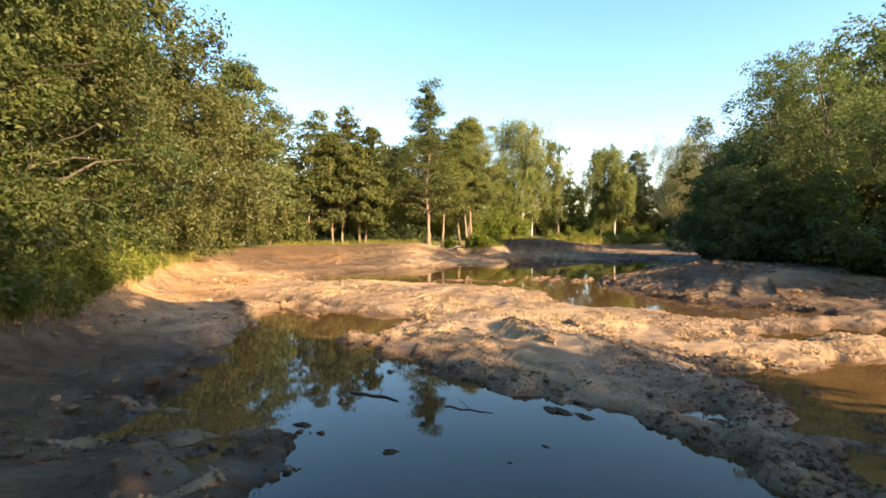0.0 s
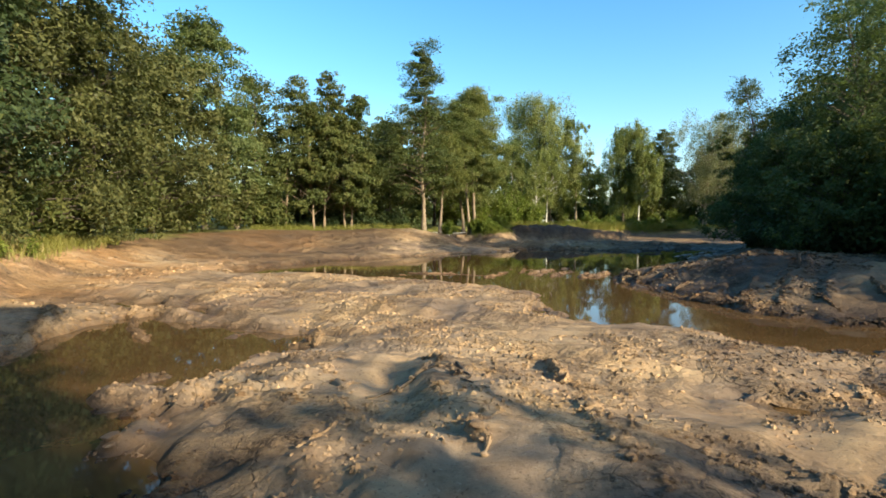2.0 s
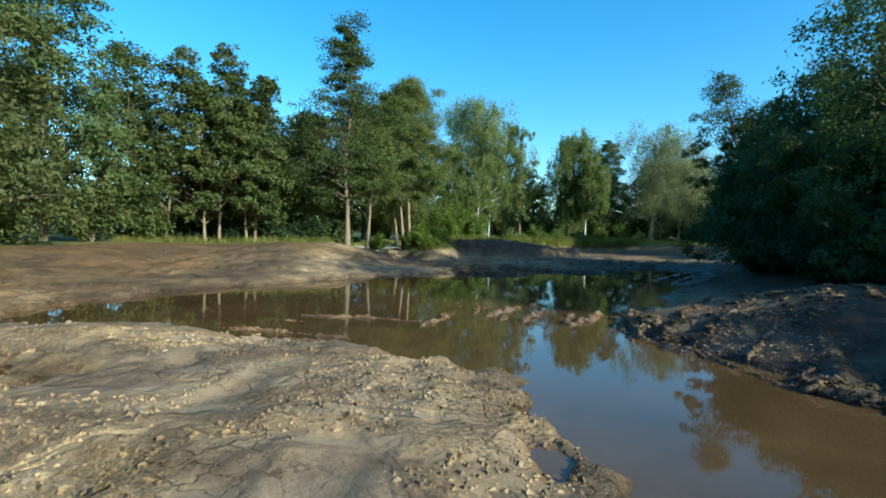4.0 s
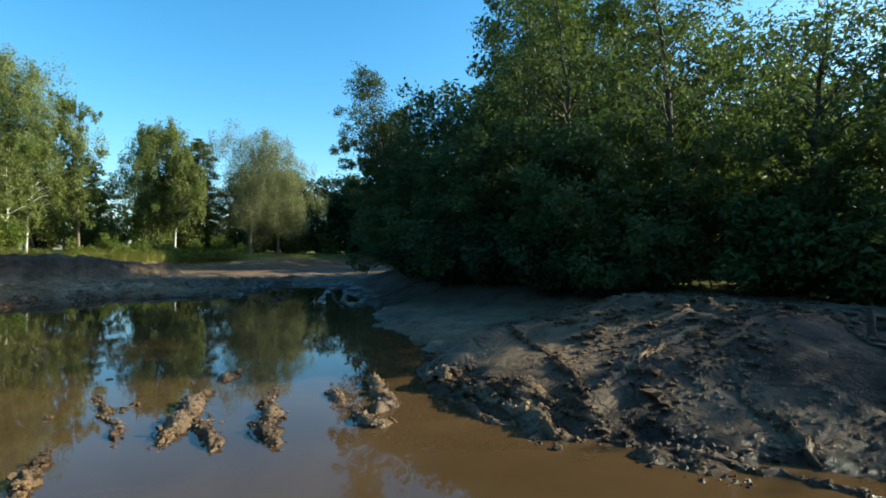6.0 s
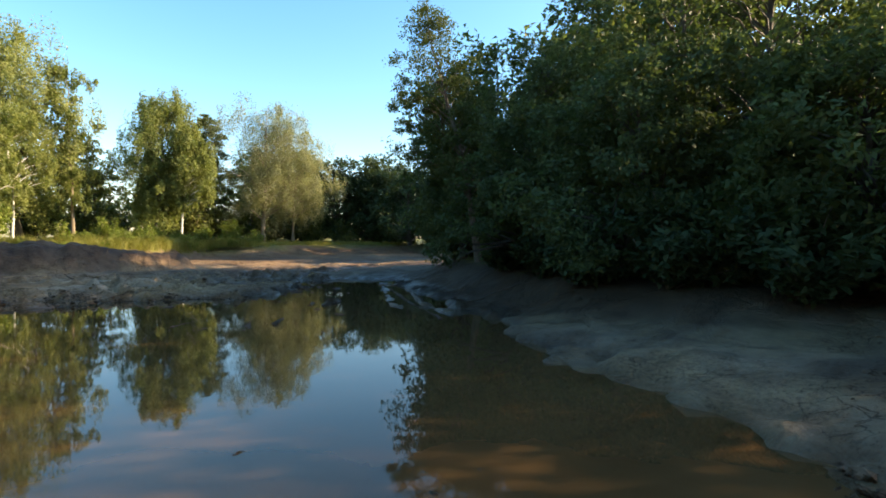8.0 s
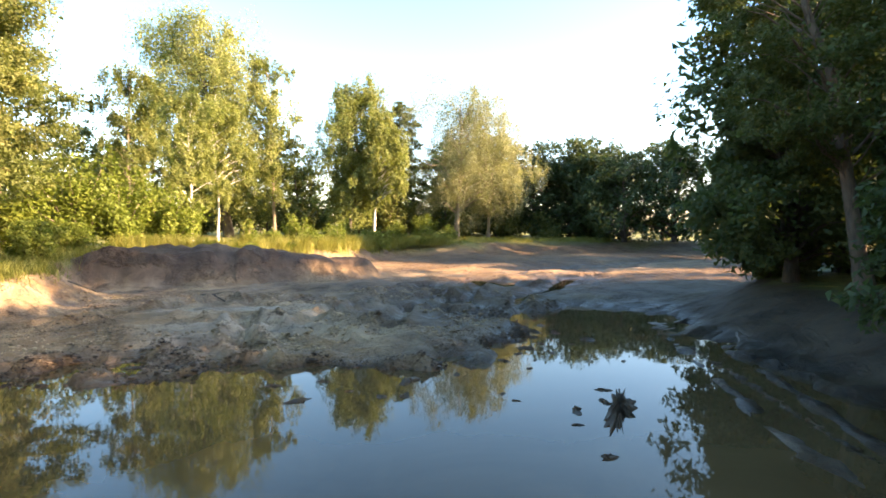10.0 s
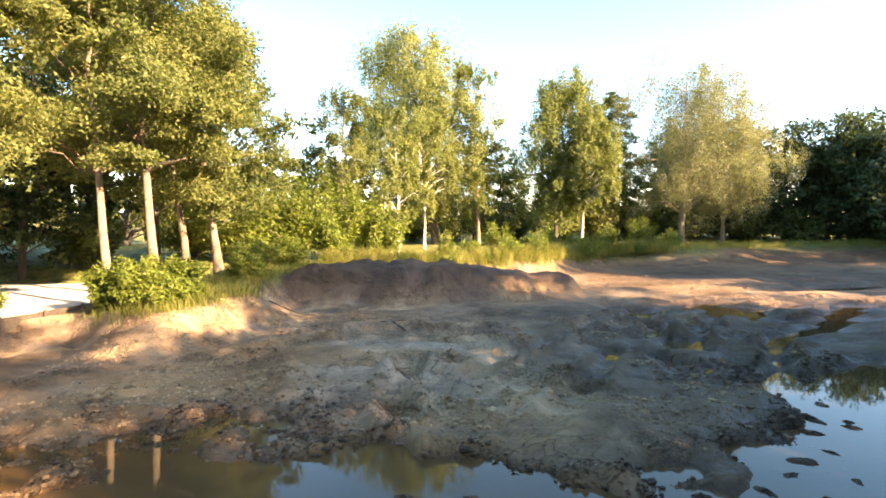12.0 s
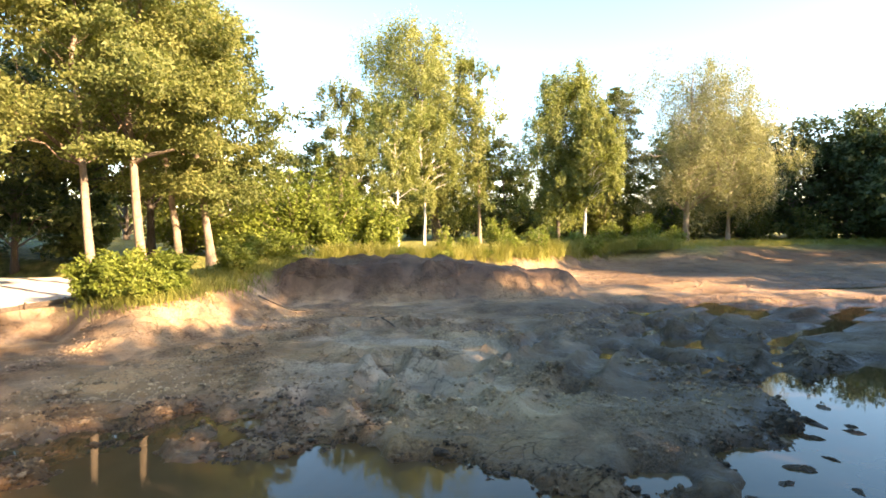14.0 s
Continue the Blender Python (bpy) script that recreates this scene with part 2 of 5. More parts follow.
    for line, half in BARS:
        for (x0, y0), (x1, y1) in zip(line[:-1], line[1:]):
            t = np.clip(((x - x0) * (x1 - x0) + (y - y0) * (y1 - y0)) / ((x1 - x0) ** 2 + (y1 - y0) ** 2), 0, 1)
            off = np.hypot(x - x0 - t * (x1 - x0), y - y0 - t * (y1 - y0)) + 0.09 * fbm(x, y, 0.5, 3, 53.0)
            w = np.exp(-(off / half) ** 4)
            bed = bed * (1 - w) + np.maximum(bed, 0.028 + 0.055 * fbm(x, y, 0.6, 4, 24.0)) * w
    rise = smooth01(1 - inner / wide)
    # gashes left by the digger on the wide slope
    gash = np.clip(np.sin((x * 0.45 + y * 0.9) * 2.1 + 1.5 * fbm(x, y, 3.0, 2, 5.0)) - 0.75, 0, 1) * smooth01(fbm(x, y, 1.5, 2, 33.0) + 0.2)
    bank = top * rise + rough * 0.8 - 0.35 * gash * np.where((wide > 4.5) & (inner > 0.5), rise, 0)
    h_in = np.where(rise > 0, bed * (1 - rise) + bank, bed)
    out = -inner
    h_out = top + 0.03 * np.minimum(out, 25) + 0.06 * fbm(x, y, 2.5, 3, 9.0)
    h_out = h_out + 0.07 * np.clip(out - 24, 0, 60) * smooth01((-4 - x) / 12) * smooth01((y - 58) / 14)
    h = np.where(inner > 0, h_in, h_out)
    # level stand for the pale track
    stand = smooth01(2.0 - np.maximum(np.abs(x + 3.6) - 3.4, np.abs(y - 52.5) - 4.0)) * (inner < 0)
    h = h * (1 - stand) + 0.80 * stand
    bare = np.exp(-((x + 0.1) / 1.5) ** 4 - ((y - 47.6) / 2.6) ** 4)
    turf = (1 - bare) * smooth01((out + 0.25 + 0.5 * fbm(x, y, 0.9, 3, 21.0)) / 0.5)
    return h, turf, d


def soil(x, y):
    """Dampness of the mud with shade put into the same darkening, and how much rusty sand lies in it: the deep north
    end is moist, the dug heap, hollow, banks and mound also carry shade, the west slope is rusty.
    """
    north = smooth01((y - 36) / 7) * 0.14
    # heap, hollow, east, track toe, north-east: shade put into the mud's colour
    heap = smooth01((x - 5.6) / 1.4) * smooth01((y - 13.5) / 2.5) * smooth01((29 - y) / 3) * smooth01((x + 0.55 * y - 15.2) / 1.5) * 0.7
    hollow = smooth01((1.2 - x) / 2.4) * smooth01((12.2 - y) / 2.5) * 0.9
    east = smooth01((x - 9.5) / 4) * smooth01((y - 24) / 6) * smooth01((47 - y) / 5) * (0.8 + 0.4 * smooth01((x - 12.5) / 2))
    damp_shade = np.clip(np.maximum(np.maximum(north, heap), np.maximum(np.maximum(east, np.maximum(hollow, 0.55 * np.exp(-((x - 1.6) / 2.4) ** 2 - ((y - 45.6) / 1.6) ** 2))), smooth01((x - 15) / 4) * smooth01((y - 54.5) / 4) * 0.7)) + 0.28 * fbm(x, y, 2.5, 3, 62.0), 0, 1)
    t = np.clip(((x - 3.6) * 10.0 + (y - 55.0) * 1.6) / (10.0 ** 2 + 1.6 ** 2), 0, 1)
    shore = smooth01((x - 9.8) / 3.0 + 0.5 * fbm(x, y, 1.4, 3, 88.0)) * smooth01((y - 40) / 2) * smooth01((55 - y) / 4) * 0.8
    # the north mound's shade is put into its colour too
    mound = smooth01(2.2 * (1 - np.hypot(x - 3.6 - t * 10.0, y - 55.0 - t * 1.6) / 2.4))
    seep = np.exp(-(((x - 0.3) / 1.3) ** 2 + ((y - 10.4) / 0.8) ** 2)) * 0.5
    streak = smooth01(4.5 * fbm(x * 0.45 + y * 0.3, y * 1.5 - x * 0.9, 0.9, 4, 83.0) + 0.05) * (0.10 + 0.36 * smooth01((y - 38) / 4))
    damp_shade = np.clip(np.maximum(np.maximum(damp_shade, mound), np.maximum(np.maximum(seep, shore), streak)), 0, 1)
    west = smooth01((-5.5 - x) / 3.5) * smooth01((y - 8) / 6) * smooth01((44 - y) / 8)
    corner = np.exp(-(((x - 5.0) / 3.2) ** 2 + ((y - 44.6) / 2.4) ** 2)) * 0.9
    corner = corner + np.exp(-(((x - 8.3) / 1.5) ** 2 + ((y - 42.6) / 0.7) ** 2)) * 0.8 + np.exp(-(((x - 3.2) / 2.0) ** 2 + ((y - 42.4) / 1.6) ** 2)) * 0.6
    damp_shade = np.maximum(damp_shade, smooth01((-2.0 - x) / 2.5) * smooth01((y - 24) / 6) * smooth01((47 - y) / 3) * 0.75)
    # the 0.32 term is no sand: it warms north mud against blue shade
    rust = np.clip((west + corner + 0.32 * smooth01((y - 39) / 4)) * (0.75 + 0.6 * fbm(x, y, 1.6, 3, 18.0)), 0, 1)
    clay = np.exp(-(((x - 8.6) / 2.8) ** 2 + ((y - 46.4) / 2.4) ** 2)) * 1.1 * smooth01(0.45 + 1.3 * fbm(x, y * 1.8 + x * 0.8, 1.5, 3, 74.0))
    return damp_shade, rust * (1 - 0.8 * mound), np.clip(clay, 0, 1)


def height_at(x, y):
    return float(land(np.array([x]), np.array([y]))[0][0])


# ---- materials ----
def node_material(name):
    m = bpy.data.materials.new(name)
    m.use_nodes = True
    return m, m.node_tree, m.node_tree.nodes["Principled BSDF"]


def add(tree, kind, **values):
    n = tree.nodes.new(kind)
    for key, value in values.items():
        n.inputs[key.replace("_", " ")].default_value = value
    return n


def ramp(tree, source, stops):
    n = tree.nodes.new("ShaderNodeValToRGB")
    el = n.color_ramp.elements
    while len(el) < len(stops):
        el.new(0.5)
    for e, (at, c) in zip(el, stops):
        e.position, e.color = at, (*c, 1)
    tree.links.new(source, n.inputs[0])
    return n


def mixed(tree, factor, a, b, blend="MIX"):
    n = tree.nodes.new("ShaderNodeMix")
    n.data_type, n.blend_type = "RGBA", blend
    if isinstance(factor, float):
        n.inputs[0].default_value = factor
    else:
        tree.links.new(factor, n.inputs[0])
    for socket, v in ((n.inputs[6], a), (n.inputs[7], b)):
        if isinstance(v, tuple):
            socket.default_value = (*v, 1)
        else:
            tree.links.new(v, socket)
    return n.outputs[2]


def bumped(tree, bsdf, source, strength, distance):
    n = tree.nodes.new("ShaderNodeBump")
    n.inputs["Strength"].default_value, n.inputs["Distance"].default_value = strength, distance
    tree.links.new(source, n.inputs["Height"])
    tree.links.new(n.outputs[0], bsdf.inputs["Normal"])
    return n


def spot(tree, scale, detail=6.0, rough=0.6, coords=None, distort=0.0):
    n = add(tree, "ShaderNodeTexNoise", Scale=scale, Detail=detail, Roughness=rough, Distortion=distort)
    if coords is None:
        coords = tree.nodes.new("ShaderNodeNewGeometry").outputs["Position"]
    tree.links.new(coords, n.inputs["Vector"])
    return n.outputs[0]


def mud_material(name, ground, wet_shade=False):
    m, t, b = node_material(name)
    geo = t.nodes.new("ShaderNodeNewGeometry")
    p = geo.outputs["Position"]
    big, mid, fine = spot(t, 0.35, 5, 0.6, p, 0.6), spot(t, 1.7, 6, 0.62, p, 0.3), spot(t, 16.0, 8, 0.7, p)
    base = ramp(t, mid, [(0.28, (0.19, 0.124, 0.073)), (0.46, (0.35, 0.234, 0.126)), (0.62, (0.45, 0.314, 0.172)), (0.80, (0.54, 0.405, 0.248))]).outputs[0]
    grey = ramp(t, mid, [(0.3, (0.130, 0.086, 0.054)), (0.7, (0.31, 0.218, 0.144))]).outputs[0]
    pick = ramp(t, big, [(0.42, (0, 0, 0)), (0.62, (1, 1, 1))]).outputs[0]
    col = mixed(t, pick, base, grey)
    if ground:
        damp_shade = t.nodes.new("ShaderNodeAttribute")
        damp_shade.attribute_name = "damp_shade"
        iron = t.nodes.new("ShaderNodeAttribute")
        iron.attribute_name = "rust"
        col = mixed(t, iron.outputs["Fac"], col, mixed(t, 0.7, col, (0.40, 0.21, 0.075)))
        clay = t.nodes.new("ShaderNodeAttribute")
        clay.attribute_name = "clay"
        col = mixed(t, clay.outputs["Fac"], col, mixed(t, 0.7, col, (0.46, 0.37, 0.26)))
    elif wet_shade:
        col = mixed(t, 1.0, mixed(t, 0.6, col, grey), (0.50, 0.46, 0.42), "MULTIPLY")
    rust = ramp(t, spot(t, 0.55, 4, 0.6, p, 1.0), [(0.62, (0, 0, 0)), (0.76, (0.6, 0.6, 0.6))]).outputs[0]
    col = mixed(t, rust, col, (0.34, 0.165, 0.055))
    grit = ramp(t, fine, [(0.34, (0.38, 0.37, 0.36)), (0.48, (0.95, 0.95, 0.95)), (0.68, (1.25, 1.24, 1.22))]).outputs[0]
    churned = ramp(t, spot(t, 0.75, 4, 0.6, p, 0.5), [(0.44, (0.16, 0.16, 0.16)), (0.60, (1, 1, 1))]).outputs[0]
    col = mixed(t, churned, col, mixed(t, 1.0, col, grit, "MULTIPLY"))
    scab = ramp(t, spot(t, 5.5, 7, 0.72, p, 0.8), [(0.34, (0.45, 0.44, 0.42)), (0.44, (1.0, 1.0, 1.0)), (0.60, (1.0, 1.0, 1.0)), (0.70, (1.35, 1.32, 1.26))]).outputs[0]
    col = mixed(t, 0.45, col, scab, "MULTIPLY")
    # dark flecks put the shade of small prints into the colour
    shade_fleck = ramp(t, spot(t, 34.0, 3, 0.6, p), [(0.60, (0, 0, 0)), (0.68, (1, 1, 1))]).outputs[0]
    col = mixed(t, shade_fleck, col, mixed(t, 1.0, col, (0.45, 0.42, 0.40), "MULTIPLY"))
    pale = ramp(t, spot(t, 27.0, 3, 0.6, geo.outputs["Position"], 0.6), [(0.63, (0, 0, 0)), (0.72, (0.8, 0.8, 0.8))]).outputs[0]
    col = mixed(t, pale, col, mixed(t, 0.5, col, (0.52, 0.42, 0.31)))
    turned = t.nodes.new("ShaderNodeMapping")
    turned.inputs["Rotation"].default_value = (0, 0, 0.9)
    turned.inputs["Scale"].default_value = (0.35, 2.6, 1.0)
    t.links.new(p, turned.inputs[0])
    smear = ramp(t, spot(t, 1.0, 6, 0.65, turned.outputs[0], 0.5), [(0.50, (0, 0, 0)), (0.68, (0.75, 0.75, 0.75))]).outputs[0]
    col = mixed(t, smear, col, mixed(t, 0.55, col, (0.34, 0.27, 0.20)))
    drag = ramp(t, spot(t, 1.3, 6, 0.7, turned.outputs[0], 0.9), [(0.30, (0.8, 0.8, 0.8)), (0.42, (0, 0, 0))]).outputs[0]
    col = mixed(t, drag, col, mixed(t, 1.0, col, (0.50, 0.46, 0.43), "MULTIPLY"))
    if ground:
        # darkens wet mud, and puts shade into the colour where soil() asks
        col = mixed(t, damp_shade.outputs["Fac"], col, mixed(t, 1.0, mixed(t, 0.5, col, grey), (0.285, 0.252, 0.22), "MULTIPLY"))
    # drying cracks, in patches
    vor = t.nodes.new("ShaderNodeTexVoronoi")
    vor.feature = "DISTANCE_TO_EDGE"
    vor.inputs["Scale"].default_value = 2.6
    warp = t.nodes.new("ShaderNodeVectorMath")
    warp.operation = "MULTIPLY_ADD"
    jig = add(t, "ShaderNodeTexNoise", Scale=2.2, Detail=5.0)
    t.links.new(p, jig.inputs["Vector"])
    t.links.new(jig.outputs[1], warp.inputs[0])
    warp.inputs[1].default_value = (0.7, 0.7, 0.7)
    t.links.new(p, warp.inputs[2])
    t.links.new(warp.outputs[0], vor.inputs["Vector"])
    crack = ramp(t, vor.outputs["Distance"], [(0.0, (1, 1, 1)), (0.035, (0, 0, 0))]).outputs[0]
    patch = ramp(t, spot(t, 0.8, 3, 0.5, p), [(0.48, (0, 0, 0)), (0.60, (1, 1, 1))]).outputs[0]
    crack = mixed(t, 1.0, crack, patch, "MULTIPLY")
    col = mixed(t, crack, col, mixed(t, 1.0, col, (0.42, 0.40, 0.38), "MULTIPLY"))
    # wet rim by the water
    xyz = t.nodes.new("ShaderNodeSeparateXYZ")
    t.links.new(p, xyz.inputs[0])
    lift = t.nodes.new("ShaderNodeMath")
    lift.operation = "MULTIPLY_ADD"
    t.links.new(mid, lift.inputs[0])
    lift.inputs[1].default_value = -0.22
    t.links.new(xyz.outputs[2], lift.inputs[2])
    wet_map = t.nodes.new("ShaderNodeMapRange")
    t.links.new(lift.outputs[0], wet_map.inputs[0])
    wet_map.inputs[1].default_value, wet_map.inputs[2].default_value = -0.10, 0.07
    wet_map.inputs[3].default_value, wet_map.inputs[4].default_value = 1.0, 0.0
    wet = wet_map.outputs[0]
    col = mixed(t, wet, col, mixed(t, 1.0, col, (0.52, 0.48, 0.44), "MULTIPLY"))
    rgh = t.nodes.new("ShaderNodeMapRange")
    t.links.new(wet, rgh.inputs[0])
    rgh.inputs[3].default_value, rgh.inputs[4].default_value = 0.9, 0.38
    if ground:
        sheen = t.nodes.new("ShaderNodeMath")
        sheen.operation = "MULTIPLY_ADD"
        t.links.new(damp_shade.outputs["Fac"], sheen.inputs[0])
        sheen.inputs[1].default_value = -0.24
        t.links.new(rgh.outputs[0], sheen.inputs[2])
        floor_of = t.nodes.new("ShaderNodeMath")
        floor_of.operation = "MAXIMUM"
        t.links.new(sheen.outputs[0], floor_of.inputs[0])
        floor_of.inputs[1].default_value = 0.3
        rgh = floor_of
    else:
        tone = ramp(t, geo.outputs["Random Per Island"], [(0.0, (0.5, 0.48, 0.46)), (0.45, (1.0, 0.98, 0.95)), (1.0, (1.28, 1.24, 1.18))]).outputs[0]
        col = mixed(t, 1.0, col, tone, "MULTIPLY")
    if ground:
        attr = t.nodes.new("ShaderNodeAttribute")
        attr.attribute_name = "turf"
        lawn = ramp(t, spot(t, 2.5, 6, 0.65, p), [(0.3, (0.060, 0.075, 0.018)), (0.5, (0.16, 0.165, 0.040)), (0.72, (0.30, 0.26, 0.085))]).outputs[0]
        col = mixed(t, attr.outputs["Fac"], col, lawn)
    t.links.new(col, b.inputs["Base Color"])
    t.links.new(rgh.outputs[0], b.inputs["Roughness"])
    b.inputs["Specular IOR Level"].default_value = 0.26
    tall = t.nodes.new("ShaderNodeMath")
    tall.operation = "MULTIPLY_ADD"
    t.links.new(spot(t, 5.0, 8, 0.65, p, 0.4), tall.inputs[0])
    tall.inputs[1].default_value = 1.2
    t.links.new(fine, tall.inputs[2])
    cut = t.nodes.new("ShaderNodeMath")
    cut.operation = "MULTIPLY_ADD"
    t.links.new(crack, cut.inputs[0])
    cut.inputs[1].default_value = -0.5
    t.links.new(tall.outputs[0], cut.inputs[2])
    relief = t.nodes.new("ShaderNodeMath")
    relief.operation = "MULTIPLY"
    t.links.new(cut.outputs[0], relief.inputs[0])
    t.links.new(churned, relief.inputs[1])
    bumped(t, b, relief.outputs[0], 1.0, 0.085)
    return m


MUD = mud_material("pond_mud", True)
CLOD = mud_material("dug_mud", False)
# darker copy of dug mud: wet in the water, shade put in elsewhere
WET_SHADE_CLOD = mud_material("wet_shade_mud", False, True)


def water_material():
    m, t, b = node_material("muddy_water")
    p = t.nodes.new("ShaderNodeNewGeometry").outputs["Position"]
    silt = ramp(t, spot(t, 0.5, 5, 0.55, p, 0.8), [(0.3, (0.058, 0.034, 0.014)), (0.7, (0.098, 0.057, 0.024))]).outputs[0]
    thin, pool = t.nodes.new("ShaderNodeAttribute"), t.nodes.new("ShaderNodeAttribute")
    thin.attribute_name, pool.attribute_name = "thin", "pool"
    silt = mixed(t, thin.outputs["Fac"], silt, ramp(t, spot(t, 1.4, 6, 0.6, p, 0.6), [(0.3, (0.070, 0.039, 0.015)), (0.7, (0.122, 0.070, 0.029))]).outputs[0])
    silt = mixed(t, pool.outputs["Fac"], silt, mixed(t, 1.0, silt, (0.42, 0.45, 0.50), "MULTIPLY"))
    t.links.new(silt, b.inputs["Base Color"])
    b.inputs["Roughness"].default_value = 0.025
    b.inputs["IOR"].default_value = 1.33
    bumped(t, b, spot(t, 2.2, 3, 0.5, p), 0.05, 0.02)
    return m


WATER = water_material()


def leaf_material(name, dark, mid, light, translucent=0.35):
    m, t, b = node_material(name)
    geo, info = t.nodes.new("ShaderNodeNewGeometry"), t.nodes.new("ShaderNodeObjectInfo")
    blotch = spot(t, 0.9, 3, 0.5, geo.outputs["Position"])
    mix = t.nodes.new("ShaderNodeMath")
    mix.operation = "MULTIPLY_ADD"
    t.links.new(geo.outputs["Random Per Island"], mix.inputs[0])
    mix.inputs[1].default_value = 0.34
    half = t.nodes.new("ShaderNodeMath")
    half.operation = "MULTIPLY_ADD"
    t.links.new(info.outputs["Random"], half.inputs[0])
    half.inputs[1].default_value = 0.22
    scaled = t.nodes.new("ShaderNodeMath")
    scaled.operation = "MULTIPLY"
    t.links.new(blotch, scaled.inputs[0])
    scaled.inputs[1].default_value = 0.62
    t.links.new(scaled.outputs[0], half.inputs[2])
    t.links.new(half.outputs[0], mix.inputs[2])
    col = ramp(t, mix.outputs[0], [(0.15, dark), (0.55, mid), (0.95, light)]).outputs[0]
    t.links.new(col, b.inputs["Base Color"])
    b.inputs["Roughness"].default_value = 0.55
    b.inputs["Specular IOR Level"].default_value = 0.18
    tr = t.nodes.new("ShaderNodeBsdfTranslucent")
    t.links.new(mixed(t, 1.0, col, (1.15, 1.25, 0.62), "MULTIPLY"), tr.inputs[0])
    both = t.nodes.new("ShaderNodeMixShader")
    both.inputs[0].default_value = translucent
    t.links.new(b.outputs[0], both.inputs[1])
    t.links.new(tr.outputs[0], both.inputs[2])
    t.links.new(both.outputs[0], t.nodes["Material Output"].inputs[0])
    return m


LEAF = {
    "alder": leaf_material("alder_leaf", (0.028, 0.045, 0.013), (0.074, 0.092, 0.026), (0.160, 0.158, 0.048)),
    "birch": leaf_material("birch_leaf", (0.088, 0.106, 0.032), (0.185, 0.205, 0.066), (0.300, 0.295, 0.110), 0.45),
    # brighter copy of the alder leaf: sunlight put into the colour
    "lit_alder": leaf_material("lit_alder_leaf", (0.046, 0.066, 0.019), (0.124, 0.144, 0.042), (0.245, 0.238, 0.080), 0.42),
    "willow": leaf_material("willow_leaf", (0.110, 0.114, 0.062), (0.205, 0.205, 0.112), (0.310, 0.300, 0.175), 0.42),
    "sallow": leaf_material("sallow_leaf", (0.040, 0.060, 0.021), (0.094, 0.121, 0.042), (0.175, 0.190, 0.070), 0.42),
    "olive": leaf_material("olive_leaf", (0.028, 0.038, 0.012), (0.072, 0.080, 0.026), (0.145, 0.140, 0.048)),
    # dark leaf: part of the wood's shade is put into the colour
    "wood": leaf_material("wood_shade_leaf", (0.020, 0.036, 0.015), (0.046, 0.068, 0.026), (0.090, 0.112, 0.042), 0.30),
    "oak": leaf_material("oak_leaf", (0.034, 0.053, 0.020), (0.080, 0.106, 0.040), (0.158, 0.178, 0.068), 0.40),
    "shrub": leaf_material("shrub_leaf", (0.060, 0.085, 0.014), (0.130, 0.165, 0.026), (0.220, 0.230, 0.048)),
}
GRASS = leaf_material("grass_blade", (0.085, 0.10, 0.020), (0.19, 0.195, 0.042), (0.36, 0.31, 0.11), 0.35)
STRAW = leaf_material("dry_grass", (0.16, 0.13, 0.05), (0.28, 0.23, 0.10), (0.42, 0.36, 0.19), 0.25)


def bark_material(name, dark, light, scale=(7, 7, 1.6), marks=0.0):
    m, t, b = node_material(name)
    coords = t.nodes.new("ShaderNodeTexCoord")
    mp = t.nodes.new("ShaderNodeMapping")
    mp.inputs["Scale"].default_value = scale
    t.links.new(coords.outputs["Object"], mp.inputs[0])
    grain = spot(t, 1.6, 8, 0.7, mp.outputs[0], 0.5)
    col = ramp(t, grain, [(0.32, dark), (0.66, light)]).outputs[0]
    if marks:
        mp2 = t.nodes.new("ShaderNodeMapping")
        mp2.inputs["Scale"].default_value = (3, 3, 14)
        t.links.new(coords.outputs["Object"], mp2.inputs[0])
        scar = ramp(t, spot(t, 1.0, 4, 0.6, mp2.outputs[0]), [(0.60, (0, 0, 0)), (0.68, (marks, marks, marks))]).outputs[0]
        col = mixed(t, scar, col, (0.05, 0.04, 0.035))
    t.links.new(col, b.inputs["Base Color"])
    b.inputs["Roughness"].default_value = 0.85
    bumped(t, b, grain, 0.6, 0.02)
    return m


BARK = bark_material("grey_bark", (0.10, 0.075, 0.05), (0.30, 0.24, 0.17))
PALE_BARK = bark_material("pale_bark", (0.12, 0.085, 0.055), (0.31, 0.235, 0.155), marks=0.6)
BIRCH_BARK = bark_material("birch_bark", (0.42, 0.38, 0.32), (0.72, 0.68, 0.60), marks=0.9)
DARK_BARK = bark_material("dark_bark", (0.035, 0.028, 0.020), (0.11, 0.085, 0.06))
BROWN_BARK = bark_material("brown_bark", (0.060, 0.042, 0.028), (0.20, 0.135, 0.085))
TIMBER = bark_material("weathered_timber", (0.045, 0.034, 0.024), (0.14, 0.105, 0.07), (2, 14, 14))


def track_material():
    m, t, b = node_material("pale_track")
    p = t.nodes.new("ShaderNodeNewGeometry").outputs["Position"]
    col = ramp(t, spot(t, 3.0, 8, 0.7, p), [(0.3, (0.40, 0.36, 0.30)), (0.7, (0.66, 0.61, 0.53))]).outputs[0]
    t.links.new(col, b.inputs["Base Color"])
    b.inputs["Roughness"].default_value = 0.95
    bumped(t, b, spot(t, 30.0, 6, 0.7, p), 0.5, 0.02)
    return m


TRACK = track_material()

# ---- ground and water ----
def spread(fine0, fine1, step, reach, growth=1.16):
    mid = np.arange(fine0, fine1 + step / 2, step)
    gaps = step * growth ** np.arange(1, 80)
    far = np.cumsum(gaps)
    far = far[far < reach]
    return np.concatenate([fine0 - far[::-1], mid, fine1 + far])


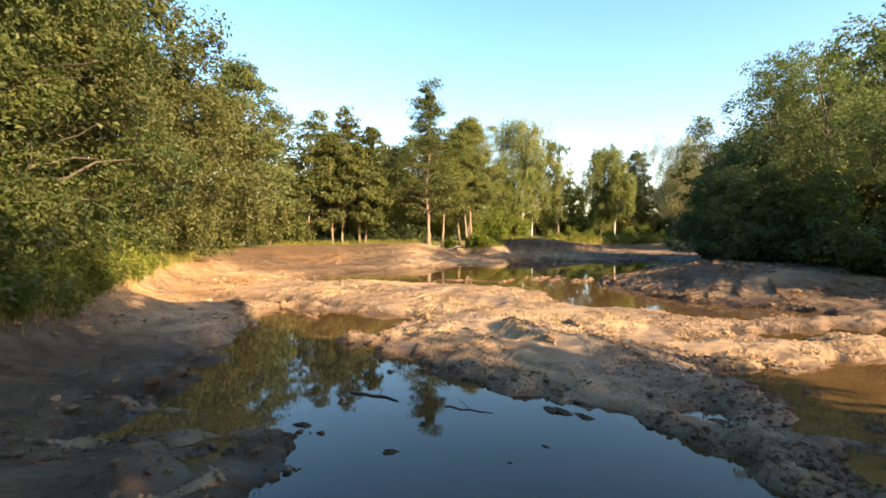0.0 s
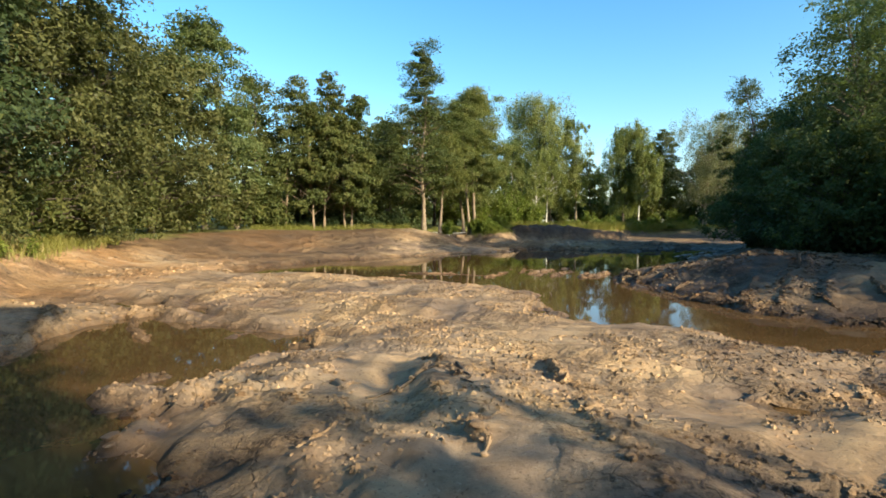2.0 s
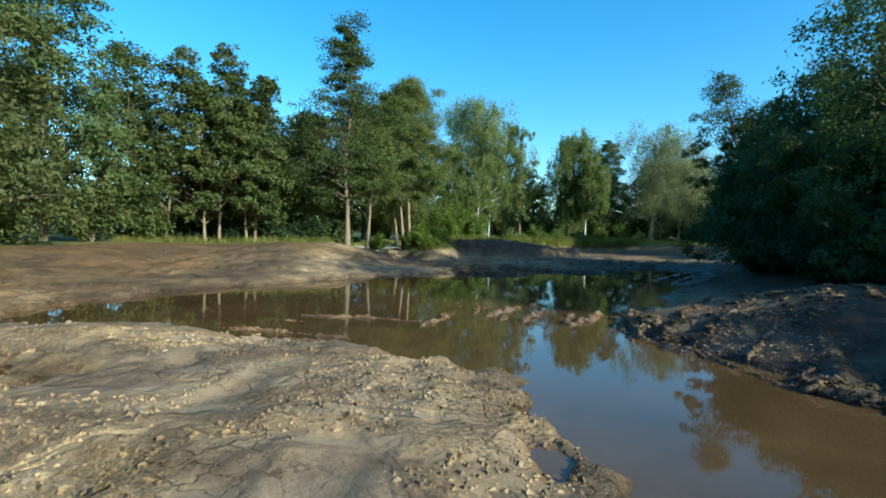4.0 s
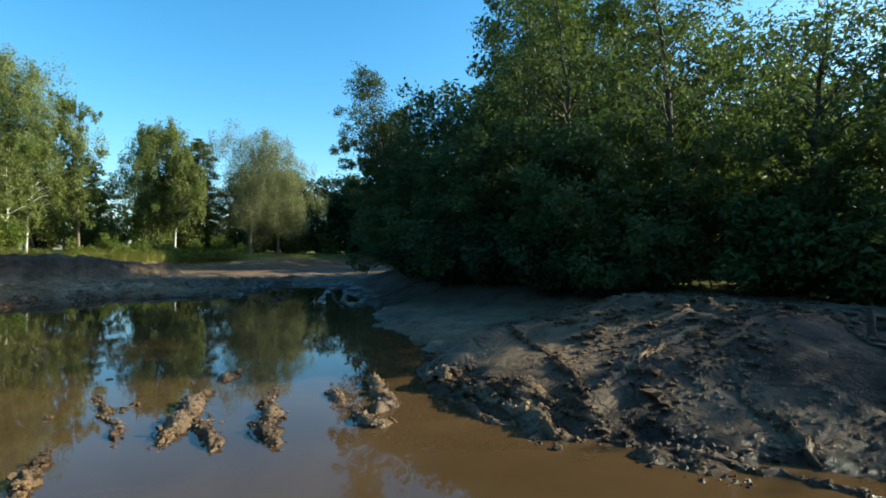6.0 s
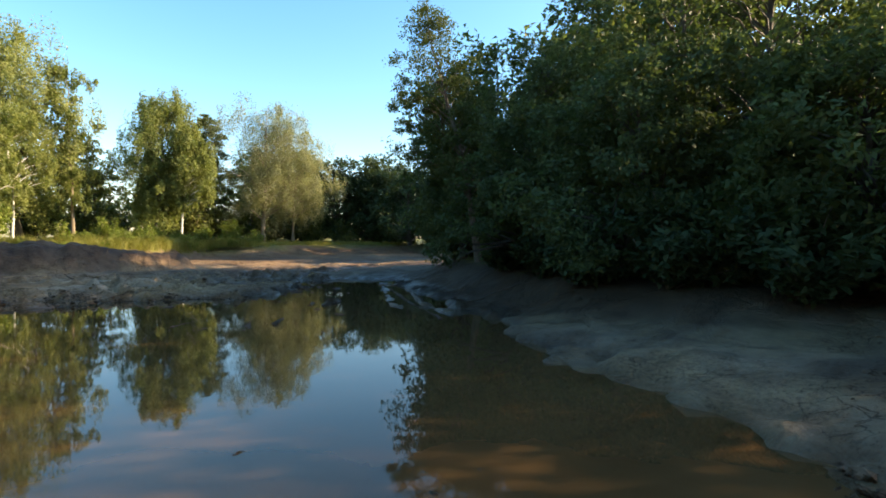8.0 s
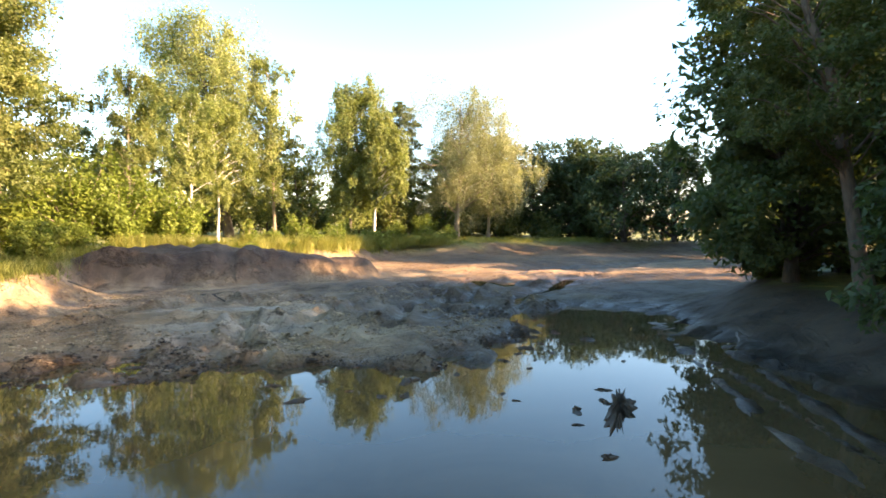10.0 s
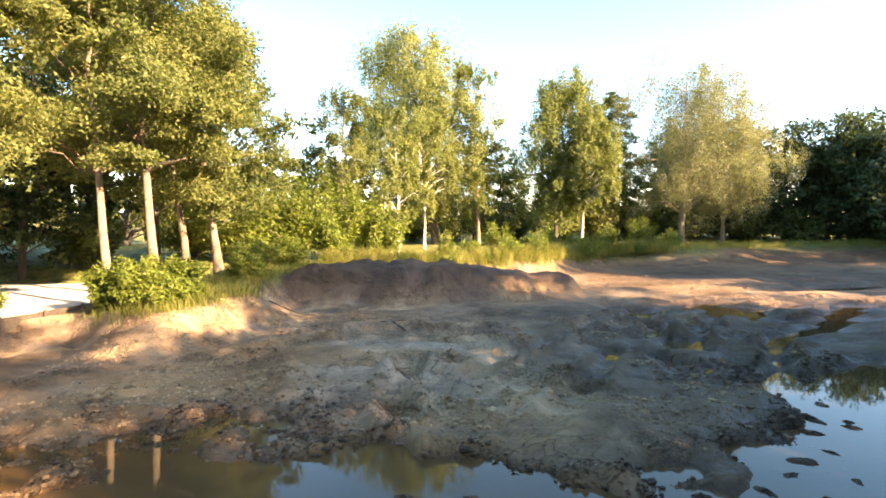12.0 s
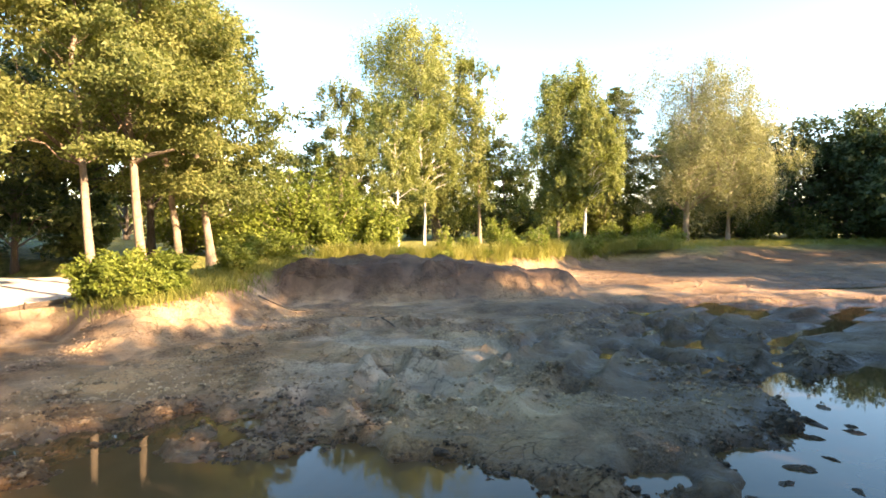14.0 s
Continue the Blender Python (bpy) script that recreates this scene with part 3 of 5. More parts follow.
def build_ground():
    xs, ys = spread(-8, 15, 0.1, 1500), spread(5, 52, 0.075, 1500)
    sparse = (np.arange(len(ys)) % 4 == 0) | (ys < 21) | (ys > 33)
    fewer = (np.arange(len(ys)) % 2 == 0) | (ys < 15) | (ys > 52) | ((ys > 41) & (ys < 45))
    ys = ys[sparse & fewer | (ys > 21) & (ys < 28) & (np.arange(len(ys)) % 2 == 0)]
    gx, gy = np.meshgrid(xs, ys)
    h, turf, _ = land(gx, gy)
    nx, ny = len(xs), len(ys)
    i, j = np.meshgrid(np.arange(ny - 1), np.arange(nx - 1), indexing="ij")
    a = i * nx + j
    quads = np.stack([a, a + 1, a + nx + 1, a + nx], -1).reshape(-1, 4)
    me = mesh_of("ground", np.stack([gx, gy, h], -1).reshape(-1, 3), quads, MUD, True)
    damp_shade, rust, clay = soil(gx, gy)
    for key, values in (("turf", turf), ("damp_shade", damp_shade), ("rust", rust), ("clay", clay)):
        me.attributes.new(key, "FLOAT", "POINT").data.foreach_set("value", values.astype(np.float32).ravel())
    tagged(new("ground", me), "drained pond bed of drying mud with grassy banks round it", "ground", kind="structure")
    wx, wy = np.meshgrid(np.linspace(-12, 34, 116), np.linspace(-10, 60, 176))
    i, j = np.meshgrid(np.arange(175), np.arange(115), indexing="ij")
    a = i * 116 + j
    quads = np.stack([a, a + 1, a + 117, a + 116], -1).reshape(-1, 4)
    me = mesh_of("water", np.stack([wx, wy, 0 * wx], -1).reshape(-1, 3), quads, WATER, True)
    thin = np.exp(np.minimum(water_distance(wx, wy), 0) / 0.45) * 0.8
    pool = smooth01(0.5 + polygon_distance(wx, wy, POOL)[0])
    near = np.maximum(polygon_distance(wx, wy, SHALLOW)[0], polygon_distance(wx, wy, SHALLOW_EAST)[0])
    # west shallows stay darker: their shade is put into the silt colour
    thin = np.maximum(thin * (1 - 0.6 * smooth01((2 - wx) / 2) * smooth01((18 - wy) / 2)), smooth01(0.3 + near * 1.2) * np.where(wx < 2, 0.18, 0.8)) * (1 - 0.85 * pool)
    for key, values in (("thin", thin), ("pool", pool)):
        me.attributes.new(key, "FLOAT", "POINT").data.foreach_set("value", values.astype(np.float32).ravel())
    tagged(new("water", me), "shallow still brown water left in the pond bed", "water", kind="structure")


build_ground()


# ---- trees ----
def leaf_mesh(name, centres, ways, size, material, rs, up=0.7, slim=0.55):
    """Small folded leaves, two faces each, at the centres; ways: outward directions."""
    n = len(centres)
    normal = rs.normal(size=(n, 3)) * 0.75 + ways * 0.55 + [0, 0, up]
    normal /= np.linalg.norm(normal, axis=1)[:, None]
    tang = np.cross(normal, rs.normal(size=(n, 3)))
    tang /= np.linalg.norm(tang, axis=1)[:, None] + 1e-9
    side = np.cross(normal, tang)
    s = size * rs.uniform(0.65, 1.35, (n, 1))
    fold = normal * s * 0.14
    p0, p2 = centres - tang * s * 0.5, centres + tang * s * 0.5
    p1, p3 = centres + side * s * slim * 0.5 + fold, centres - side * s * slim * 0.5 + fold
    if size >= 0.10:
        verts = np.stack([p0 - side * s * slim * 0.45, p1, p2], 1).reshape(-1, 3)
        return mesh_of(name, verts, np.arange(n * 3).reshape(-1, 3), material)
    verts = np.stack([p0, p1, p2, p3], 1).reshape(-1, 3)
    a = np.arange(n)[:, None] * 4
    faces = np.concatenate([a + [0, 1, 2], a + [0, 2, 3]], 0)
    return mesh_of(name, verts, faces, material)


PROFILE = {
    "alder": lambda u: np.sin(np.pi * (0.16 + 0.80 * u)) ** 0.8 * (1.12 - 0.45 * u),
    "spire": lambda u: (1.0 - 0.90 * u) * (0.55 + 0.45 * np.minimum(1, u * 5)),
    "birch": lambda u: np.sin(np.pi * (0.10 + 0.82 * u)) ** 0.7,
    "willow": lambda u: np.sin(np.pi * (0.14 + 0.70 * u)) ** 0.6,
    "dome": lambda u: np.sqrt(np.clip(1 - (0.92 * u) ** 2.2, 0, 1)),
}
#       profile, clump size, flat, droop, slimness of leaf
HABIT = {
    "alder": ("alder", 0.23, 0.42, 0.0, 0.75),
    "spire": ("spire", 0.27, 0.20, 0.0, 0.70),
    "birch": ("birch", 0.25, 0.85, 0.45, 0.60),
    "willow": ("willow", 0.27, 0.80, 0.42, 0.36),
    "sallow": ("dome", 0.18, 0.90, 0.0, 0.50),
    "oak": ("dome", 0.19, 0.80, 0.0, 0.65),
    "ragged": ("alder", 0.23, 0.50, 0.12, 0.65),
    "weeping": ("dome", 0.22, 0.55, 0.26, 0.60),
    "layered": ("alder", 0.24, 0.52, 0.0, 0.70),
}


def make_tree(name, label, x, y, tall, wide, habit, leaf_kind, bark, seed, leaves, leaf, base=0.2, trunk=0.16, lean=(0.0, 0.0),
              clumps=70, group="", sink=0.05, arms=(), airy=0.0):
    """A tree: a bent tapered trunk, limbs out to the clumps of the crown, thin twigs, and the leaves."""
    leaves = int(leaves * 1.75) if leaf < 0.23 else leaves
    rs = np.random.default_rng(seed)
    profile, csize, flat, droop, slim = HABIT[habit]
    z0 = height_at(x, y) - sink
    root = tagged(holder(name, x, y, z0), label, "tree", group)
    limb_bark = BROWN_BARK if bark == PALE_BARK else bark
    n = 12
    t = np.linspace(0, 1, n)
    wob = np.cumsum(rs.normal(0, 0.012 * tall, (n, 2)), 0) * t[:, None]
    axis = np.stack([lean[0] * t * tall + wob[:, 0], lean[1] * t * tall + wob[:, 1], t * tall * 0.95], 1)
    radii = trunk * (1 - 0.93 * t ** 0.85) * (1 + 0.35 * np.exp(-t * 28))
    v, f = tube(axis, radii, 9)
    part("trunk", mesh_of("trunk", v, f, bark, True), root)
    on_axis = lambda h: np.stack([np.interp(h, axis[:, 2], axis[:, k]) for k in range(3)], -1)
    for high, ax, ay, az in arms:
        a = on_axis(np.array([high]))[0]
        pts = a + np.array([[0, 0, 0], [0.35, 0.4, 0.55], [0.7, 0.7, 0.8], [1, 1, 1]]) * [ax, ay, az]
        part("limb", mesh_of("limb", *tube(pts, np.array([0.085, 0.065, 0.05, 0.03]), 7), bark, True), root)
    u = (np.arange(clumps) + rs.random(clumps)) / clumps
    u = u ** (0.85 if habit != "spire" else 0.95)
    ang = np.arange(clumps) * 2.39996 + rs.normal(0, 0.5, clumps)
    lobes = 1 + 0.22 * np.sin(ang * 2 + rs.uniform(0, 6)) + 0.16 * np.sin(ang * 3 + u * 5 + rs.uniform(0, 6))
    reach = wide * PROFILE[profile](u) * np.sqrt(rs.uniform(0.10, 1.0, clumps)) * lobes * rs.choice([1, 1, 1, 1.18], clumps)
    height = tall * (base + (0.92 - base) * u)
    mid = on_axis(np.minimum(height, tall * 0.95))
    centre = np.stack([mid[:, 0] + np.cos(ang) * reach, mid[:, 1] + np.sin(ang) * reach, height + rs.normal(0, 0.02 * tall, clumps)], 1)
    # limbs: the thick ones apart, the rest as twigs
    order, twigs = np.argsort(-reach * (1.1 - u)), []
    for rank, k in enumerate(order):
        start_h = max((1.0 if habit == "layered" else 0.8) * base * tall, height[k] - reach[k] * {"spire": 0.1, "alder": 0.25}.get(habit, 0.55) - 0.03 * tall)
        a = on_axis(np.array([start_h]))[0]
        b = a + (centre[k] - a) * 0.82
        s = np.linspace(0, 1, 6)[:, None]
        bend = np.array([0, 0, 1.0]) * reach[k] * 0.12 * np.sin(np.pi * s)
        pts = a + (b - a) * s + bend + rs.normal(0, 0.03 * reach[k], (6, 3)) * np.sin(np.pi * s)
        r0 = min(np.interp(start_h, axis[:, 2], radii) * 0.6, (0.018 + 0.022 * reach[k]) * ({"layered": 0.3, "ragged": 0.6}.get(habit, 1)))
        if rank < 6:
            v, f = tube(pts, r0 * (1 - 0.85 * s[:, 0]), 6)
            limb = part("limb", mesh_of("limb", v, f, limb_bark, True), root)
            if leaf < 0.23:
                side = np.cross(b - a, [0, 0, 1.0]) * (0.3 if rank % 2 else -0.3) + (b - a) * 0.35 + [0, 0, 0.12 * reach[k]]
                pts = pts[2] + side * s + rs.normal(0, 0.02 * reach[k], (6, 3)) * s
                v, f = tube(pts, r0 * 0.5 * (1 - 0.8 * s[:, 0]), 4)
                part("side_branch", mesh_of("side_branch", v, f, limb_bark, True), limb)
        else:
            twigs.append(tube(pts, r0 * 0.7 * (1 - 0.85 * s[:, 0]), 3))
    v, f = joined(twigs)
    part("branchwork", mesh_of("branchwork", v, f, limb_bark, True), root, kind="stuff")
    # each clump is a handful of tufts, each tuft a flat spray of leaves
    spread_r = wide * csize * rs.uniform(0.7, 1.3, clumps)
    per = 9 if leaf < 0.3 else 6
    spread_r = spread_r * (1 - 0.45 * u) * rs.uniform(0.75, 1.35, clumps) if habit == "spire" else spread_r
    tufts = clumps * per
    owner = np.repeat(np.arange(clumps), per)
    ball = rs.normal(size=(tufts, 3))
    ball *= (rs.uniform(0.2, 1.0, (tufts, 1)) ** 0.4) / (np.linalg.norm(ball, axis=1)[:, None] + 1e-9)
    tuft = centre[owner] + ball * spread_r[owner][:, None] * [1.25, 1.25, max(flat, 0.35) * 1.2]
    # the top of an airy crown lets the sky through
    weight = np.where(u[owner] > 0.5, 1 - airy, 1.0) * rs.uniform(0.5, 1.5, tufts)
    who_t = rs.choice(tufts, leaves, p=weight / weight.sum())
    who = owner[who_t]
    off = np.clip(rs.normal(size=(leaves, 3)), -1.7, 1.7) * ((0.31 if leaf < 0.3 else 0.40) * spread_r[who])[:, None] * [1, 1, 0.25 + 0.6 * flat]
    if droop:
        off[:, :2] *= 0.62 if droop > 0.2 else 0.9
        off[:, 2] -= droop * rs.uniform(0, 1, leaves) ** 1.2 * spread_r[who] * rs.uniform(1.6, 3.6, tufts)[who_t]
    at = tuft[who_t] + off
    ways = np.stack([at[:, 0] - mid[who, 0], at[:, 1] - mid[who, 1], 0.3 * (at[:, 2] - tall * 0.5)], 1)
    ways /= np.linalg.norm(ways, axis=1)[:, None] + 1e-9
    at[:, 2] = np.maximum(at[:, 2], 0.12 + 0.2 * rs.random(leaves))
    part("crown", leaf_mesh("crown", at, ways, leaf, LEAF[leaf_kind], rs, slim=slim), root, kind="stuff")
    return root


def make_shrub(name, label, x, y, tall, wide, leaf_kind, seed, leaves, leaf, group="", slim=0.55):
    rs = np.random.default_rng(seed)
    root = tagged(holder(name, x, y, height_at(x, y) - 0.05), label, "shrub", group)
    leaves = int(leaves * 1.2) if leaf < 0.23 else leaves
    stems, tips = [], []
    for k in range(22):
        a, r = k * 2.4 + rs.normal(0, 0.3), wide * rs.uniform(0.15, 0.85)
        tip = np.array([math.cos(a) * r, math.sin(a) * r, tall * rs.uniform(0.3, 1.1) * math.sqrt(max(0.1, 1 - (r / wide) ** 2 * 0.7))])
        s = np.linspace(0, 1, 5)[:, None]
        pts = tip * s * [1, 1, 0] + [0, 0, 1] * (tip[2] * s ** 0.7) + rs.normal(0, 0.03 * wide, (5, 3)) * s
        stems.append(tube(pts, 0.022 * (1 - 0.8 * s[:, 0]) * (0.6 + 0.25 * tall), 3))
        tips.append(tip)
    v, f = joined(stems)
    part("stemwork", mesh_of("stemwork", v, f, BARK, True), root)
    tips = np.array(tips)
    who = rs.integers(0, len(tips), leaves)
    ball = rs.normal(size=(leaves, 3))
    ball *= rs.uniform(0.1, 1, (leaves, 1)) ** 0.45 / np.linalg.norm(ball, axis=1)[:, None]
    at = tips[who] * rs.uniform(0.3, 1.08, (leaves, 1)) + ball * [0.25 * wide, 0.25 * wide, 0.17 * tall]
    at[:, 2] = np.abs(at[:, 2]) + 0.05
    ways = at / (np.linalg.norm(at, axis=1)[:, None] + 1e-9)
    part("foliage", leaf_mesh("foliage", at, ways, leaf, LEAF[leaf_kind], rs, slim=slim), root, kind="stuff")
    return root


# west bank: dense leafy trees that reach down to the ground
WEST = "trees along the west bank"
for k, (x, y, tall, wide, habit, kind) in enumerate([
        (-9.3, 7.0, 9.0, 3.2, "sallow", "alder"), (-10.6, 11.5, 11.5, 3.8, "oak", "alder"), (-12.0, 15.5, 12.0, 3.1, "sallow", "olive"),
        (-13.8, 19.5, 12.0, 3.6, "oak", "wood"), (-14.4, 23.8, 12.6, 3.9, "weeping", "olive"), (-15.2, 28.6, 11.0, 4.0, "weeping", "olive"),
        (-15.6, 33.5, 10.6, 3.8, "weeping", "olive"), (-15.2, 38.2, 14.2, 3.4, "ragged", "sallow"), (-17.5, 10.0, 13.0, 4.0, "oak", "wood"),
        (-19.5, 18.0, 13.5, 4.2, "oak", "wood"), (-20.5, 27.0, 13.5, 4.2, "oak", "wood")]):
    near = k < 5
    make_tree("leafy_tree", "dense green leafy tree with branches down to the muddy bank" if k < 8 else "dark green tree standing behind the bank trees",
              x, y, tall, wide, habit, kind, DARK_BARK, 100 + k, (42000 if k < 2 else 21000) if near else (22000 if k < 8 else 8000), (0.125 if k < 2 else 0.185) if near else (0.235 if k < 8 else 0.38),
              0.06, 0.16, clumps=110, group=WEST)

# north-west corner: slim pale-stemmed alders on the wide mud slope
NW = "slim alders on the mud slope"
for k, (x, y, tall, wide, lean) in enumerate([(-9.9, 43.3, 9.6, 2.5, (-0.05, 0)), (-9.2, 43.5, 11.6, 2.0, (0.02, 0)), (-7.9, 44.2, 9.0, 2.6, (-0.04, 0)),
                                              (-7.4, 44.1, 10.4, 2.0, (0.05, 0)), (-12.0, 43.2, 11.2, 2.6, (0.04, 0)), (-14.0, 42.5, 11.8, 3.0, (-0.03, 0)), (-5.2, 47.5, 9.5, 2.6, (0, 0)), (-10.5, 48, 11.0, 3.4, (0, 0)),
                                              (-6.5, 51.5, 10.5, 3.2, (0, 0))]):
    make_tree("alder_tree", "slim alder with a pale stem and layered green crown", x, y, tall, wide, "ragged", "alder", PALE_BARK, 200 + k, 7600, 0.2,
              0.14 + 0.03 * (k % 3), 0.085, lean, 50, NW, airy=0.45)

# the tall layered tree and the alders by the pale track
TRACK_SIDE = "alders by the pale track"
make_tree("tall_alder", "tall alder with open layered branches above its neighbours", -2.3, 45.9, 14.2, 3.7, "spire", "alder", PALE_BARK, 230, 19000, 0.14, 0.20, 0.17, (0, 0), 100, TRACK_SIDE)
make_tree("alder_tree", "alder with a leaning sunlit pale stem", -1.2, 46.9, 8.5, 2.2, "layered", "lit_alder", PALE_BARK, 231, 13000, 0.105, 0.4, 0.13, (0.07, 0.02), 40, TRACK_SIDE)
make_tree("alder_tree", "alder with a straight sunlit pale stem", 1.0, 49.9, 11.5, 3.0, "layered", "lit_alder", PALE_BARK, 232, 42000, 0.105, 0.30, 0.125, (-0.03, 0.01), 46, TRACK_SIDE)
for k, (x, y, tall) in enumerate([(-6.5, 57.6, 8.5), (-9.5, 58.5, 9.5), (-12.5, 63.5, 10.0)]):
    make_tree("leafy_tree", "dark leafy tree in the shade behind the track", x, y, tall, 3.0, "ragged", "wood", DARK_BARK, 247 + k, 9000, 0.24, 0.16, 0.14, (0, 0), 50, TRACK_SIDE)
# rear alders: darker bark and leaf put their shade into the colour
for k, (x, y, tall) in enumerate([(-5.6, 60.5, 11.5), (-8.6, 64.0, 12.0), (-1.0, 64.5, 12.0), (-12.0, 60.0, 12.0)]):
    make_tree("alder_tree", "alder behind the track, shade put into its dark stem colour", x, y, tall, 3.4, "alder", "alder", DARK_BARK, 240 + k, 6500, 0.28, 0.26, 0.15, (0, 0), 60, TRACK_SIDE)
make_tree("alder_tree", "alder with a forked sunlit pale stem", 1.4, 51.5, 13.2, 3.3, "layered", "lit_alder", PALE_BARK, 1233, 52000, 0.105, 0.29, 0.145, (0.0, 0.0), 52, TRACK_SIDE, arms=[(3.6, 1.25, -0.3, 0.32)])
make_tree("alder_tree", "alder with a leaning brown stem", 0.3, 56.5, 10.5, 2.9, "layered", "lit_alder", PALE_BARK, 234, 22000, 0.13, 0.3, 0.16, (-0.10, 0.02), 70, TRACK_SIDE)
make_tree("alder_tree", "alder with a leaning brown stem", 1.35, 56.7, 10.5, 3.0, "layered", "lit_alder", PALE_BARK, 235, 26000, 0.13, 0.24, 0.17, (-0.13, 0.02), 70, TRACK_SIDE)
# dark bark stands in for shade on this stem as well
make_tree("alder_tree", "alder with shade put into its dark stem colour", -3.0, 61.0, 13.0, 3.6, "alder", "alder", DARK_BARK, 236, 12000, 0.2, 0.2, 0.18, (0, 0), 70, TRACK_SIDE)

# north lawn: birches, a broad willow and taller trees
NORTH = "trees on the north lawn"
make_tree("young_birch", "slim young birch with a white stem", 8.1, 67.4, 9.0, 1.6, "birch", "birch", BIRCH_BARK, 250, 9000, 0.16, 0.2, 0.075, (0, 0), 46, NORTH)
make_tree("young_birch", "slim young birch with a white stem", 9.7, 71.1, 10.0, 1.8, "birch", "birch", BIRCH_BARK, 251, 9000, 0.16, 0.3, 0.09, (0.01, 0), 46, NORTH)
make_tree("young_alder", "thin alder with a ragged crown at the lawn's edge", 5.2, 64.5, 9.8, 1.6, "birch", "lit_alder", BARK, 252, 12000, 0.14, 0.18, 0.09, (0.01, 0), 46, NORTH)
make_tree("tall_birch", "tall weeping birch with a stout dark stem", 10.9, 77.5, 18.0, 5.2, "birch", "birch", DARK_BARK, 253, 50000, 0.19, 0.16, 0.36, (-0.13, 0), 120, NORTH)
make_tree("slender_birch", "slender birch with a thin ragged crown", 13.9, 75.1, 14.8, 1.9, "birch", "birch", PALE_BARK, 254, 10000, 0.19, 0.2, 0.15, (0.015, 0), 50, NORTH)
make_tree("birch_tree", "round weeping birch with a white stem", 21.0, 72.7, 9.8, 2.0, "birch", "birch", BIRCH_BARK, 255, 13000, 0.18, 0.36, 0.12, (0, 0), 60, NORTH)
make_tree("birch_tree", "round weeping birch with several stems", 19.7, 75.0, 13.4, 3.3, "birch", "birch", DARK_BARK, 256, 30000, 0.2, 0.2, 0.17, (0, 0), 80, NORTH)
make_tree("broad_willow", "broad yellow-green willow with arching limbs", 30.6, 77.0, 15.0, 4.2, "willow", "willow", BARK, 257, 36000, 0.18, 0.2, 0.26, (0.03, 0), 90, NORTH)
make_tree("broad_willow", "yellow-green willow leaning over the bank", 34.5, 77.7, 12.5, 3.8, "willow", "willow", BARK, 258, 28000, 0.18, 0.24, 0.17, (0.02, 0), 70, NORTH)
make_tree("leafy_tree", "dark leafy tree between birch and willow", 25.8, 80.0, 13.4, 2.6, "alder", "alder", DARK_BARK, 259, 8000, 0.22, 0.18, 0.16, (0, 0), 60, NORTH)
for k, (x, y, tall) in enumerate([(14.8, 85, 9.0), (7.5, 83, 9.5), (4.5, 79, 8.8), (23.5, 83, 9.2), (28.0, 86, 10.0), (33.5, 85, 9.6), (0.5, 84, 9.0)]):
    make_tree("leafy_tree", "dark leafy tree filling the row behind the birches", x, y, tall, 2.8, "ragged", "alder", DARK_BARK, 265 + k, 6000, 0.27, 0.08, 0.14, (0, 0), 50, NORTH)
make_tree("leafy_tree", "leafy tree behind the birches", 17.0, 82.0, 9.5, 2.8, "alder", "alder", DARK_BARK, 260, 6000, 0.24, 0.15, 0.13, (0, 0), 50, NORTH)

# east bank: the dark mass of trees against the light
EAST = "dense trees along the east bank"
# (20.0, 14.3) and (17.6, 15.7) are unseen, added to shade the heap
for k, (x, y, tall, wide, habit, kind) in enumerate([
        (17.6, 20.9, 7.0, 2.3, "sallow", "sallow"), (17.2, 22.8, 7.3, 2.7, "sallow", "sallow"), (17.6, 26.0, 10.2, 2.8, "sallow", "sallow"), (17.8, 29.0, 10.2, 3.0, "oak", "oak"),
        (19.2, 31.6, 12.4, 2.4, "oak", "oak"), (18.6, 36.0, 7.6, 2.0, "sallow", "oak"), (19.6, 39.2, 10.6, 2.0, "ragged", "alder"), (21.6, 41.8, 8.6, 2.7, "oak", "oak"),
        (15.6, 27.2, 4.6, 2.3, "sallow", "sallow"), (16.2, 31.5, 5.0, 2.4, "sallow", "oak"), (17.0, 35.0, 5.0, 2.2, "sallow", "oak"), (24.8, 42.2, 11.2, 3.0, "oak", "oak"),
        (22.2, 31.6, 12.8, 2.6, "oak", "oak"), (23.5, 24.5, 6.6, 2.8, "sallow", "oak"), (22.6, 43.0, 9.4, 2.2, "oak", "oak"), (28.4, 40.4, 13.4, 2.5, "oak", "oak"),
        (22.4, 36.0, 8.8, 2.6, "oak", "oak"), (20.0, 14.3, 6.3, 2.7, "oak", "oak"), (29.5, 19.5, 9.0, 3.4, "oak", "oak"), (17.6, 15.7, 4.8, 1.6, "sallow", "sallow")]):
    make_tree("bank_tree", ("bushy willow spreading low over the dug mud" if k in (0, 1, 8) else "dark leafy tree with branches down to the shaded bank") if k < 11 else "dark tree added by the bank trees as backdrop and shade",
              x, y, tall, wide, habit, kind, BROWN_BARK if k == 6 else DARK_BARK, 300 + k, (15500 if k != 6 else 20000) if k < 8 else (13000 if k < 11 else 7000), (0.15 if k != 6 else 0.1) if k < 11 else 0.3, 0.07 if k != 6 else 0.25, 0.16, (-0.02, 0.0) if k != 6 else (-0.16, 0.15), 95, EAST, airy=0.8 if k in (0, 1) else (0.7 if k < 8 else 0.4))

